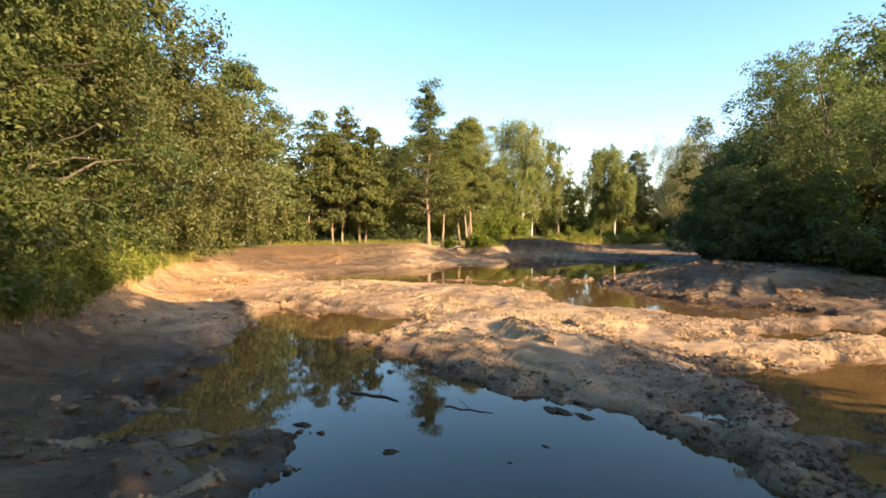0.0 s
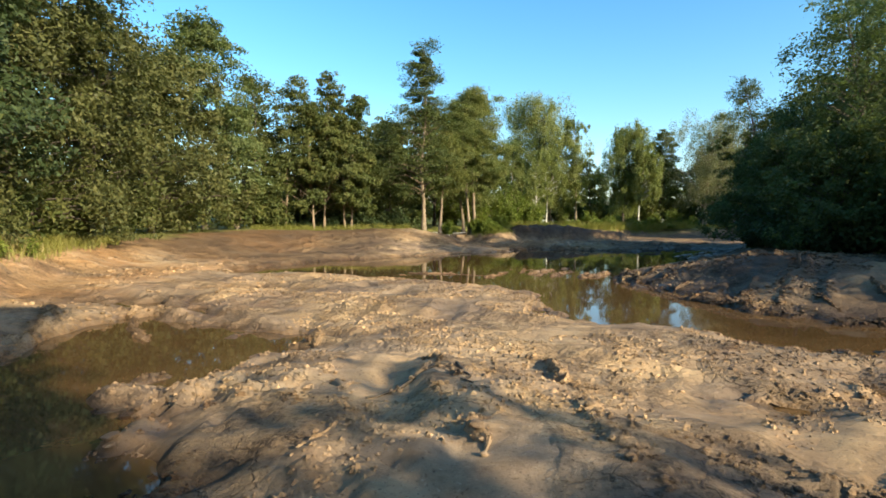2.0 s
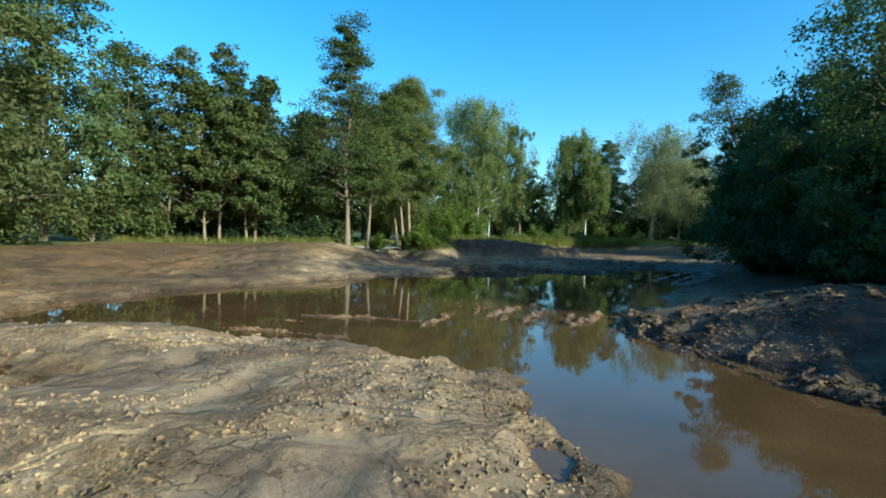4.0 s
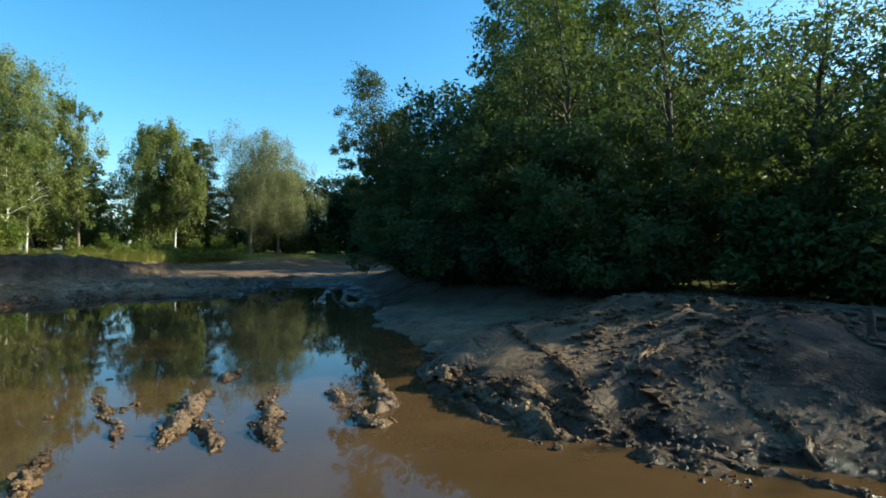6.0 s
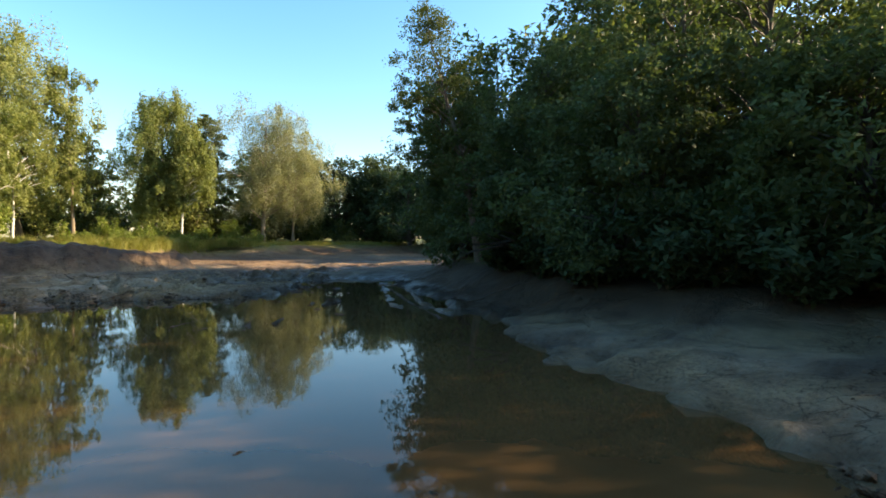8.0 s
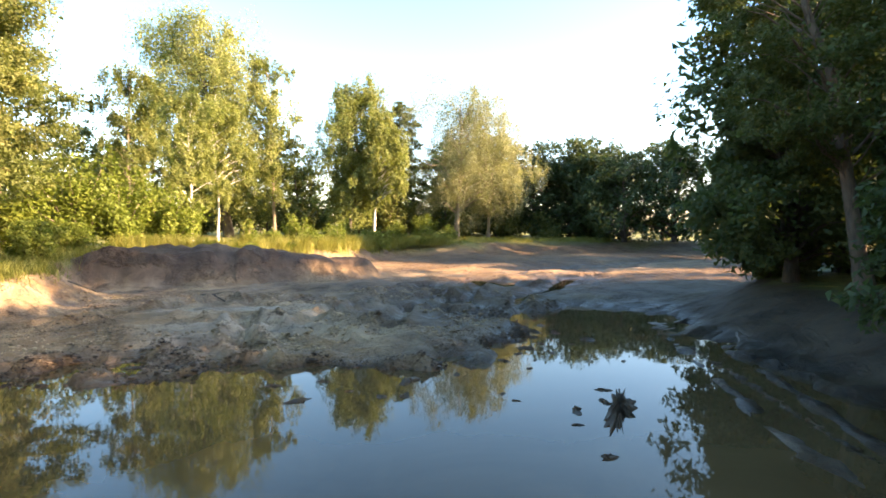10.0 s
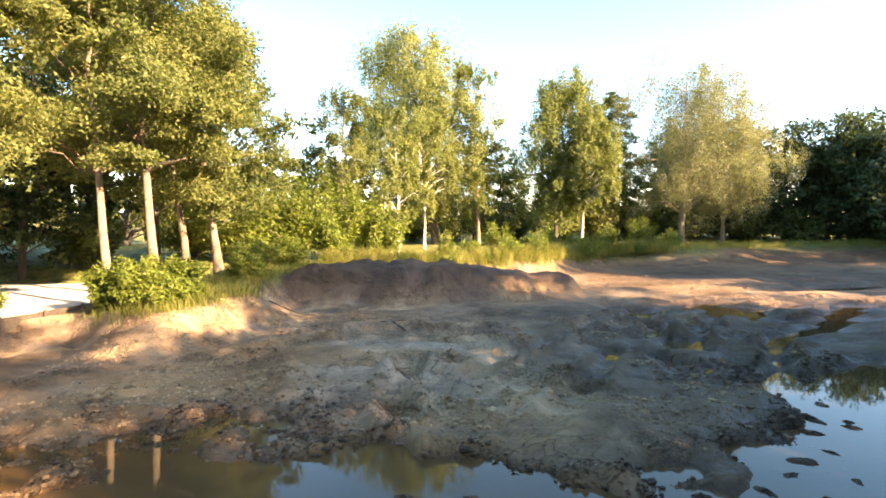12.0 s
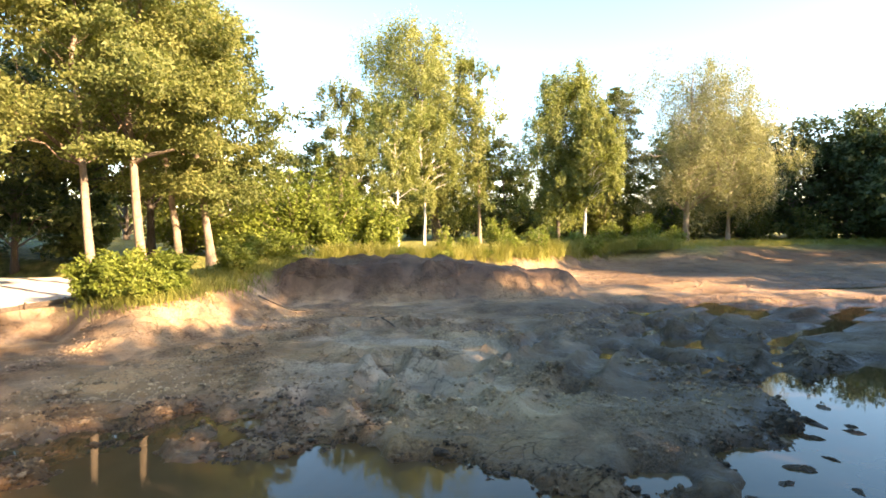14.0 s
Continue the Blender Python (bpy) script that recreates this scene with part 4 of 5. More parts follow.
# unseen trees set to shade the near end of the pond, and the woods beyond
for k, (x, y, tall, wide) in enumerate([(12.9, -3.1, 13.0, 4.3), (19.0, -6.5, 14.0, 3.4), (8.0, -4.0, 14.2, 4.4), (23.4, -10.4, 13.0, 4.3), (2.5, -9.0, 11.0, 4.2), (-5.5, -9.5, 11.0, 3.8), (14.0, -12.0, 13.0, 4.6)]):
    make_tree("bank_tree", "leafy tree on the south bank of the pond", x, y, tall, wide, "oak", "oak", DARK_BARK, 330 + k, 13000, 0.42, 0.07, 0.17, (0, 0), 70, "trees on the south bank")
for k in range(15):
    a = k / 14
    x, y = 42 + 16 * a + rng.normal(0, 1.5), 87 - 33 * a + rng.normal(0, 2) + (5 if k % 2 else 0)
    make_tree("wood_tree", "dark green tree of the wood beyond the pond", x, y, 9.6 + rng.uniform(-1.2, 1.4), 3.9 + rng.uniform(-0.6, 0.8), "oak", "wood", DARK_BARK, 360 + k,
              5600, 0.40, 0.05, 0.22, (0, 0), 80, "wood beyond the pond")
for k, (x, y) in enumerate([(36.5, 88), (39.5, 84), (38.0, 93), (42.0, 80.5), (46, 78)]):
    make_tree("wood_tree", "dark green tree of the wood beyond the pond", x, y, 10.5 + (k % 3), 4.0, "oak", "wood", DARK_BARK, 380 + k, 7000, 0.38, 0.04, 0.22, (0, 0), 80, "wood beyond the pond")
for k in range(16):
    x, y = -34 + 5.2 * k + rng.normal(0, 1.5), 128 + rng.normal(0, 8)
    if 2 < x < 30 and k % 3:
        continue
    make_tree("far_tree", "far green tree behind the lawn", x, y, 11 + rng.uniform(-2, 2.5), 4.5, "oak", "alder", DARK_BARK, 400 + k, 2200, 0.75, 0.05, 0.2, (0, 0), 50, "far trees")

for k, (x, y, tall) in enumerate([(-16, 62, 12), (-21, 56, 12), (-30, 56, 13), (-27, 46, 13), (-24, 37, 13), (-33, 40, 13.5), (-11, 74, 10.5)]):
    make_tree("far_tree", "dense tree filling the wood behind the alders", x, y, tall, 3.8, "oak", "alder", DARK_BARK, 430 + k, 4500, 0.46, 0.04, 0.2, (0, 0), 60, "wood behind the alders")


# from (28.2, 36.8) on: mostly hidden trees, added to shade mound and far shore
for k, (x, y, tall) in enumerate([(44, 6, 10), (47, 14, 11), (44, 21, 11), (48, 28, 12), (46, 33, 9), (38, 27, 10), (35, 33, 10), (52, 42, 12), (28.2, 36.8, 15.4), (30.6, 37.4, 15.8), (34.5, 38.5, 16.2), (32.6, 41.2, 14.6), (26.2, 27.2, 9.4), (28.6, 30.6, 12.4), (43.8, 47.6, 17.5), (46, 47.2, 17.5), (50, 49.0, 17.5), (54, 51, 18), (47.9, 44.9, 17.5), (51.5, 45.5, 18), (57.5, 56, 18), (60, 60.5, 18)]):
    make_tree("far_tree", "leafy tree placed east of the pond as backdrop and shade", x, y, tall, 4.6, "oak", "alder", DARK_BARK, 450 + k, 3500 if k < 8 else (9500 if k < 14 else 6000), 0.30 if 8 <= k < 14 else 0.55, 0.03, 0.2, (0, 0), 60, "meadow trees in the east")


# ---- shrubs ----
def shrub_row(rows, label, kind, leaves, leaf, seed, group, slim=0.6):
    for k, (x, y, tall, wide) in enumerate(rows):
        make_shrub("shrub", label, x, y, tall, wide, kind, seed + k, leaves, leaf, group, slim)


shrub_row([(-8.0, 8.0, 2.4, 1.5), (-8.8, 11.2, 2.8, 1.7), (-10.2, 14.5, 2.6, 1.7), (-11.5, 18.0, 2.8, 1.8), (-13.0, 21.8, 2.8, 1.9)],
          "leafy green shrub under the bank trees", "alder", 5000, 0.17, 500, "shrubs on the west bank")
shrub_row([(-14.0, 25.5, 3.0, 2.2), (-14.6, 30.0, 3.2, 2.4), (-14.6, 34.8, 3.2, 2.4), (-13.6, 39.2, 3.0, 2.2), (-12.2, 41.8, 2.4, 1.6)],
          "leafy green shrub under the bank trees", "alder", 3500, 0.24, 510, "shrubs on the west bank")
west_weeds = []
for k in range(26):
    y = 8.0 + 0.5 * k + 0.3 * math.sin(k * 5.1)
    x = np.interp(y, [5, 9.5, 13, 17.5, 22], [-6.3, -7.2, -8.6, -10.2, -12.2]) + 0.55 * math.sin(k * 2.3) + 0.25
    west_weeds.append((x, y, 0.45 + 0.65 * math.sin(k * 1.9) ** 2, 0.35 + 0.4 * math.sin(k * 3.3) ** 2))
shrub_row(west_weeds, "yellow-green weeds on the west bank's edge", "shrub", 1100, 0.115, 516, "weeds on the west bank", 0.28)
shrub_row([(-13.0, 47.5, 3.0, 2.4), (-9.5, 47.2, 2.2, 2.0), (-6.6, 47.0, 1.8, 1.8), (-3.8, 47.3, 2.2, 1.8), (-8.0, 51.0, 3.4, 2.8), (-12, 52, 4.0, 3.2), (-4.5, 58.5, 2.2, 1.8)],
          "dark green undergrowth shrub behind the slim stems", "oak", 2600, 0.28, 520, "undergrowth behind the alders")
shrub_row([(-0.6, 47.6, 1.0, 0.9), (1.5, 49.2, 1.0, 0.7), (2.2, 48.8, 1.0, 0.75), (2.9, 48.6, 0.75, 0.6), (3.4, 48.8, 0.5, 0.45), (1.7, 50.9, 1.1, 0.6), (2.7, 50.3, 0.8, 0.7), (3.6, 52.4, 1.0, 0.7), (3.3, 54.5, 1.1, 0.9), (3.7, 57.0, 1.2, 1.0)],
          "bright green bramble shrub beside the pale track", "shrub", 5600, 0.105, 530, "brambles by the track")
shrub_row([(5.0, 61.8, 3.6, 2.0), (7.0, 63.2, 3.2, 1.9), (3.4, 61.0, 4.2, 2.2), (1.0, 60.5, 3.6, 2.2), (-1.8, 62.5, 3.4, 2.4)],
          "light green hazel shrub at the lawn's edge", "shrub", 4400, 0.20, 545, "hazels on the lawn")
shrub_row([(11.8, 63.2, 1.0, 0.9), (13.6, 64.4, 1.7, 1.2), (15.6, 65.2, 1.2, 1.0), (17.0, 66.8, 1.6, 0.9), (19.0, 68.6, 1.0, 1.1), (24.6, 71.2, 1.9, 1.4), (27.0, 72.0, 1.2, 1.5), (22.8, 72.5, 1.5, 1.0)],
          "green shrub on the crumbling lawn edge", "shrub", 3200, 0.15, 555, "shrubs on the lawn edge", 0.45)
rim = np.array(RIM_NORTH[7:13])[:, :2]
weeds = []
for k in range(34):
    if k % 7 in (2, 5):
        continue
    a = (k + 0.9 * math.sin(k * 3.7)) / 34 * (len(rim) - 1)
    i = min(int(a), len(rim) - 2)
    p = rim[i] + (a - i) * (rim[i + 1] - rim[i])
    weeds.append((p[0] - 0.1 + 0.5 * math.sin(k * 1.3), p[1] + 0.5 + 0.5 * math.sin(k * 2.9), 0.35 + 1.0 * math.sin(k * 4.1) ** 4, 0.45 + 0.4 * math.sin(k * 1.9) ** 2))
shrub_row(weeds, "rank green weeds hanging over the lawn edge", "shrub", 1000, 0.17, 660, "weeds on the lawn edge", 0.32)
shrub_row([(16, 79, 3.2, 2.2), (21.5, 80, 3.4, 2.4), (24, 78, 4.2, 2.4), (28, 82, 4.6, 2.6), (37.5, 79, 3.0, 2.8), (41, 77.5, 2.4, 2.4), (46, 76, 2.4, 2.4), (33, 80, 2.6, 2.2), (6, 80, 3.0, 2.2), (1.5, 74, 3.0, 2.2), (9, 84, 3.4, 2.6), (13, 85, 3.8, 2.8), (18.5, 84, 3.6, 2.6), (4, 86, 3.6, 2.8), (-3, 82, 3.4, 2.6), (26, 84, 4.0, 2.8), (30, 83, 3.6, 2.6), (35, 83, 3.6, 2.8)],
          "dark green thicket between the lawn's trees", "alder", 1900, 0.35, 570, "thickets on the lawn")
shrub_row([(-64 + 4.0 * k, 101 + 3 * math.sin(k * 2.1), 4.6 + 1.5 * math.sin(k * 1.7), 3.4) for k in range(30)],
          "bushy hedge far beyond the lawn", "alder", 1000, 0.7, 620, "far hedge")
shrub_row([(26.5, 17.5, 2.6, 2.4), (27.5, 21.5, 2.8, 2.4), (31.5, 17.0, 3.0, 2.6), (23.0, 21.5, 2.2, 2.0), (16.6, 21.4, 2.2, 1.5), (16.2, 23.4, 2.6, 1.9), (15.6, 25.6, 2.8, 1.9), (15.5, 28.6, 2.8, 1.8), (16.0, 31.2, 2.6, 1.7), (16.9, 34.4, 2.6, 1.7), (18.9, 37.2, 1.6, 1.3), (22.5, 43.0, 2.8, 2.0), (16.1, 20.0, 1.9, 1.2), (15.7, 21.5, 1.6, 1.1)],
          "dark shrub under the trees of the east bank", "sallow", 4200, 0.21, 585, "shrubs on the east bank")

shrub_row([(14.1, 28.0, 1.7, 1.4), (14.3, 30.2, 1.8, 1.4), (14.9, 32.2, 1.7, 1.4), (15.9, 34.0, 1.2, 1.1), (17.0, 35.9, 0.9, 1.0), (14.4, 26.2, 1.6, 1.3)],
          "dark bramble hanging down the shaded east bank", "wood", 3600, 0.17, 680, "brambles on the east bank")
shrub_row([(-15.0 + 0.68 * k, 44.9 + 0.5 * math.sin(k * 2.7) + (0.7 if k > 9 else 0), 0.9 + 0.45 * math.sin(k * 1.7), 0.9) for k in range(17)],
          "low dark undergrowth among the slim stems", "wood", 1300, 0.2, 690, "undergrowth behind the alders")


# ---- grass ----
def grass_patch(name, label, spots, material, seed, low, high):
    """Bent tapering blades at the spots, three faces each."""
    rs = np.random.default_rng(seed)
    x, y = spots[:, 0], spots[:, 1]
    z, turf, _ = land(x, y)
    keep = z > 0.3
    x, y, z = x[keep], y[keep], z[keep]
    n = len(x)
    tall = rs.uniform(low, high, n)[:, None]
    a = rs.uniform(0, 2 * np.pi, n)
    lean = np.stack([np.cos(a), np.sin(a), 0 * a], 1) * rs.uniform(0.2, 1.1, (n, 1)) * tall
    side = np.stack([-np.sin(a), np.cos(a), 0 * a], 1) * 0.007 * (0.7 + tall)
    foot, up = np.stack([x, y, z - 0.02], 1), np.array([0, 0, 1.0])
    mid, tip = foot + lean * 0.35 + up * tall * 0.6, foot + lean + up * tall * 0.95
    verts = np.stack([foot - side, foot + side, mid + side * 0.8, mid - side * 0.8, tip], 1).reshape(-1, 3)
    k = np.arange(n)[:, None] * 5
    faces = np.concatenate([k + [0, 1, 2], k + [0, 2, 3], k + [3, 2, 4]], 0)
    tagged(new(name, mesh_of(name, verts, faces, material)), label, "grass", kind="stuff")


def along(ring, count, near, far, rs, tuft=14):
    """Tufted spots in a strip beside a polyline, from near to far metres to its right."""
    ring = np.asarray(ring, float)[:, :2]
    seg = np.linalg.norm(np.diff(ring, axis=0), axis=1)
    cum = np.concatenate([[0], np.cumsum(seg)])
    n = count // tuft
    s = rs.uniform(0, cum[-1], n)
    k = np.clip(np.searchsorted(cum, s) - 1, 0, len(seg) - 1)
    t = ((s - cum[k]) / seg[k])[:, None]
    d = (ring[k + 1] - ring[k]) / seg[k][:, None]
    mid = ring[k] + t * (ring[k + 1] - ring[k]) + np.stack([-d[:, 1], d[:, 0]], 1) * rs.uniform(near, far, n)[:, None]
    return np.repeat(mid, tuft, 0) + rs.normal(0, 0.13, (n * tuft, 2))


grs = np.random.default_rng(77)
grass_patch("bank_grass", "rough green grass along the west bank", along(RIM_WEST[1:7], 15000, -0.7, 1.6, grs), GRASS, 1, 0.15, 0.5)
grass_patch("dry_grass", "tall straw-coloured grass on the west bank", along(RIM_WEST[2:6], 3500, -0.6, 0.8, grs), STRAW, 2, 0.25, 0.7)
grass_patch("slope_grass", "sparse grass among the slim stems", along(RIM_WEST[8:], 5000, -0.3, 2.5, grs), GRASS, 3, 0.2, 0.5)
grass_patch("track_grass", "bright green grass beside the pale track", along(RIM_NORTH[3:8], 9000, -0.45, 1.3, grs), GRASS, 4, 0.12, 0.4)
grass_patch("edge_grass", "tall bright grass hanging over the eroded lawn edge", along(RIM_NORTH[7:13], 12000, -0.35, 0.7, grs, 22), GRASS, 6, 0.35, 0.95)
grass_patch("lawn_grass", "long grass hanging over the crumbling lawn edge", along(RIM_NORTH[7:], 16000, -0.4, 3.5, grs), GRASS, 5, 0.15, 0.5)


# ---- dug mud: clods, ridges and islets ----
def lump(rs, size, flat=0.6, rings=5, sides=7):
    """A crumbly lump: an uneven closed ball of few faces."""
    pts = [[0, 0, -flat]]
    for i in range(1, rings):
        a = np.pi * i / rings
        for j in range(sides):
            b = 2 * np.pi * (j + 0.5 * (i % 2)) / sides
            r = rs.uniform(0.55, 1.3)
            pts.append([math.sin(a) * math.cos(b) * r, math.sin(a) * math.sin(b) * r, -math.cos(a) * flat * rs.uniform(0.7, 1.2)])
    pts.append([0, 0, flat])
    faces = []
    top = len(pts) - 1
    for j in range(sides):
        k = (j + 1) % sides
        faces.append((0, 1 + k, 1 + j))
        for i in range(rings - 2):
            p, q = 1 + i * sides, 1 + (i + 1) * sides
            faces += [(p + j, p + k, q + k), (p + j, q + k, q + j)]
        p = 1 + (rings - 2) * sides
        faces.append((p + j, p + k, top))
    return np.array(pts) * size, np.array(faces)


def crumbs(name, label, x, y, sizes, seed, wet=False, mud=CLOD):
    """Many small clods lying on the mud, joined."""
    rs = np.random.default_rng(seed)
    z, _, d = land(x, y)
    keep = z > (0.0 if not wet else -0.04)
    x, y, z, sizes = x[keep], y[keep], np.maximum(z[keep], 0), sizes[keep]
    kinds = [lump(rs, 1.0, 0.6, 3, 5) for _ in range(8)]
    for _ in range(12):
        foot = np.array([[-1, -0.6, -0.3], [1, -0.7, -0.3], [0.9, 0.6, -0.3], [-0.8, 0.7, -0.3]]) * rs.uniform(0.6, 1.2, (4, 3))
        tips = np.array([[rs.uniform(-0.6, 0.1), rs.uniform(-0.4, 0.4), rs.uniform(0.4, 0.8)], [rs.uniform(0.1, 0.7), rs.uniform(-0.4, 0.4), rs.uniform(0.3, 0.7)]])
        kinds.append((np.concatenate([foot, tips]), np.array([[0, 1, 5], [0, 5, 4], [1, 2, 5], [2, 3, 4], [2, 4, 5], [3, 0, 4]])))
    which = np.where(sizes > 0.034, rs.integers(0, 8, len(x)), rs.integers(8, 20, len(x)))
    verts, faces, at = [], [], 0
    for k, (v, f) in enumerate(kinds):
        m = which == k
        n = int(m.sum())
        if not n:
            continue
        a = rs.uniform(0, 2 * np.pi, n)
        c, s = np.cos(a)[:, None], np.sin(a)[:, None]
        st = rs.uniform(0.7, 1.7, (n, 1))
        px, py = v[None, :, 0] * st, v[None, :, 1]
        vx, vy = px * c - py * s, px * s + py * c
        p = np.stack([vx, vy, np.broadcast_to(v[None, :, 2], vx.shape)], -1) * sizes[m][:, None, None]
        p += np.stack([x[m], y[m], z[m] + sizes[m] * 0.2], -1)[:, None]
        verts.append(p.reshape(-1, 3))
        faces.append((f[None] + (np.arange(n) * len(v))[:, None, None]).reshape(-1, 3) + at)
        at += n * len(v)
    tagged(new(name, mesh_of(name, np.concatenate(verts), np.concatenate(faces), mud)), label, "mud", kind="stuff")


crs = np.random.default_rng(31)


def scatter(n, x0, x1, y0, y1, patch, cut):
    """Places in a rectangle, kept where a patchy noise is high."""
    x, y = crs.uniform(x0, x1, n), crs.uniform(y0, y1, n)
    keep = fbm(x, y, patch, 3, 44.0) > cut
    return x[keep], y[keep]


x, y = scatter(48000, -5, 9, 5.5, 22.5, 1.5, 0.03)
# low places by the pool take the copy with shade in its colour
low = (x < 0.9) & (y < 11.5)
crumbs("mud_rubble", "crumbled dry mud strewn over the pond bed", x[~low], y[~low], np.minimum(crs.gamma(1.2, 0.0088, int((~low).sum())) + 0.008, 0.033), 61)
crumbs("mud_rubble", "wet crumbled mud in the hollow by the pool, shade put into its colour", x[low], y[low], crs.gamma(1.2, 0.0088, int(low.sum())) + 0.008, 66, mud=WET_SHADE_CLOD)
# crumbled rims of the pools
for x0, x1, y0, y1, many, seed in ((-3, 6, 5.5, 11, 14000, 67), (2, 17, 40.2, 46, 40000, 68), (6, 12, 14.5, 27, 16000, 69)):
    x, y = crs.uniform(x0, x1, many), crs.uniform(y0, y1, many)
    rim_d = water_distance(x, y)
    edge = (np.abs(rim_d - 0.05) < 0.34) & (fbm(x, y, 0.8, 2, 19.0) > -0.25)
    x, y = x[edge], y[edge]
    crumbs("mud_rubble", "crumbs of wet mud along the water's edge", x, y, crs.gamma(1.3, 0.0080, len(x)) + 0.007, seed, True, WET_SHADE_CLOD)
# heap crumbs: shade is put in through the darker mud
x, y = scatter(12000, 6.3, 15.5, 16, 27, 1.6, 0.05)
crumbs("mud_rubble", "crumbled mud on the dug heap with shade put into its dark colour", x, y, crs.gamma(1.4, 0.013, len(x)) + 0.010, 62, mud=WET_SHADE_CLOD)
x, y = scatter(36000, 2, 17, 41.2, 50.5, 1.2, -0.08)
bare = np.hypot((x - 8.6) / 2.4, (y - 46.6) / 2.0) > 1
x, y = x[bare], y[bare]
crumbs("mud_rubble", "grey crumbled mud on the far shore", x, y, crs.gamma(1.2, 0.0085, len(x)) + 0.008, 63, True)
x, y = scatter(7000, 3, 34, 50, 62, 2.5, 0.12)
crumbs("mud_rubble", "sunlit crumbled mud below the lawn", x, y, np.minimum(crs.gamma(1.5, 0.014, len(x)) + 0.010, 0.034), 64)
x, y = scatter(3500, -11, -3, 7, 26, 1.6, 0.15)
crumbs("mud_rubble", "crumbled mud below the west bank", x, y, crs.gamma(1.7, 0.014, len(x)) + 0.010, 65)


def mud_ridge(points, half, tall, seed, label, sink=0.03, mud=CLOD):
    """A heap of mud clods drawn out along a line: an uneven core and the clods that cover it."""
    rs = np.random.default_rng(seed)
    points = np.asarray(points, float)
    seg = np.linalg.norm(np.diff(points, axis=0), axis=1)
    cum = np.concatenate([[0], np.cumsum(seg)])
    n = max(6, int(cum[-1] / 0.09))
    s = np.linspace(0, cum[-1], n)
    core = np.stack([np.interp(s, cum, points[:, 0]), np.interp(s, cum, points[:, 1])], 1)
    core += rs.normal(0, 0.03, core.shape)
    ground = np.maximum(land(core[:, 0], core[:, 1])[0], -0.02)
    d = np.gradient(core, axis=0)
    d /= np.linalg.norm(d, axis=1)[:, None] + 1e-9
    normal = np.stack([-d[:, 1], d[:, 0]], 1)
    half, tall = half * 0.58, tall * 0.78
    ends = np.sqrt(np.clip(np.minimum(s, cum[-1] - s) / 0.25, 0.05, 1)) * (1 + 0.45 * fbm(s, s * 0 + seed, 0.35, 2))
    across = np.linspace(-1, 1, 9)
    w = (half * ends)[:, None] * across[None] * (1 + rs.normal(0, 0.10, (n, 9)))
    z = ground[:, None] - sink + (0.75 * tall + sink) * (ends[:, None] * (1 - across[None] ** 2) ** 0.8) * (1 + rs.normal(0, 0.22, (n, 9)))
    verts = np.concatenate([core[:, None] + normal[:, None] * w[..., None], z[..., None]], -1)
    i, j = np.meshgrid(np.arange(n - 1), np.arange(8), indexing="ij")
    a = i * 9 + j
    quads = np.stack([a, a + 1, a + 10, a + 9], -1).reshape(-1, 4)
    x0, y0 = core[0]
    root = tagged(holder("mud_ridge", x0, y0, float(ground[0])), label, "mud", "ridges of dug mud")
    shift = np.array([x0, y0, float(ground[0])])
    part("core", mesh_of("core", verts.reshape(-1, 3) - shift, quads, mud, True), root)
    pieces = []
    for _ in range(int(cum[-1] * 210)):
        k = rs.integers(0, n)
        o = rs.normal(0, 0.8)
        size = rs.gamma(1.4, 0.0052) + 0.0065
        v, f = lump(rs, size, 0.7, 3, 5) if size > 0.028 else lump(rs, size, 0.7, 2, 4)
        h = ground[k] + tall * max(0.0, 1 - 0.6 * o * o) * ends[k] * rs.uniform(0.25, 1.15)
        pieces.append((v + [core[k, 0] + normal[k, 0] * o * half * ends[k], core[k, 1] + normal[k, 1] * o * half * ends[k], h] - shift, f))
    v, f = joined(pieces)
    part("rubble", mesh_of("rubble", v, f, mud), root, kind="stuff")


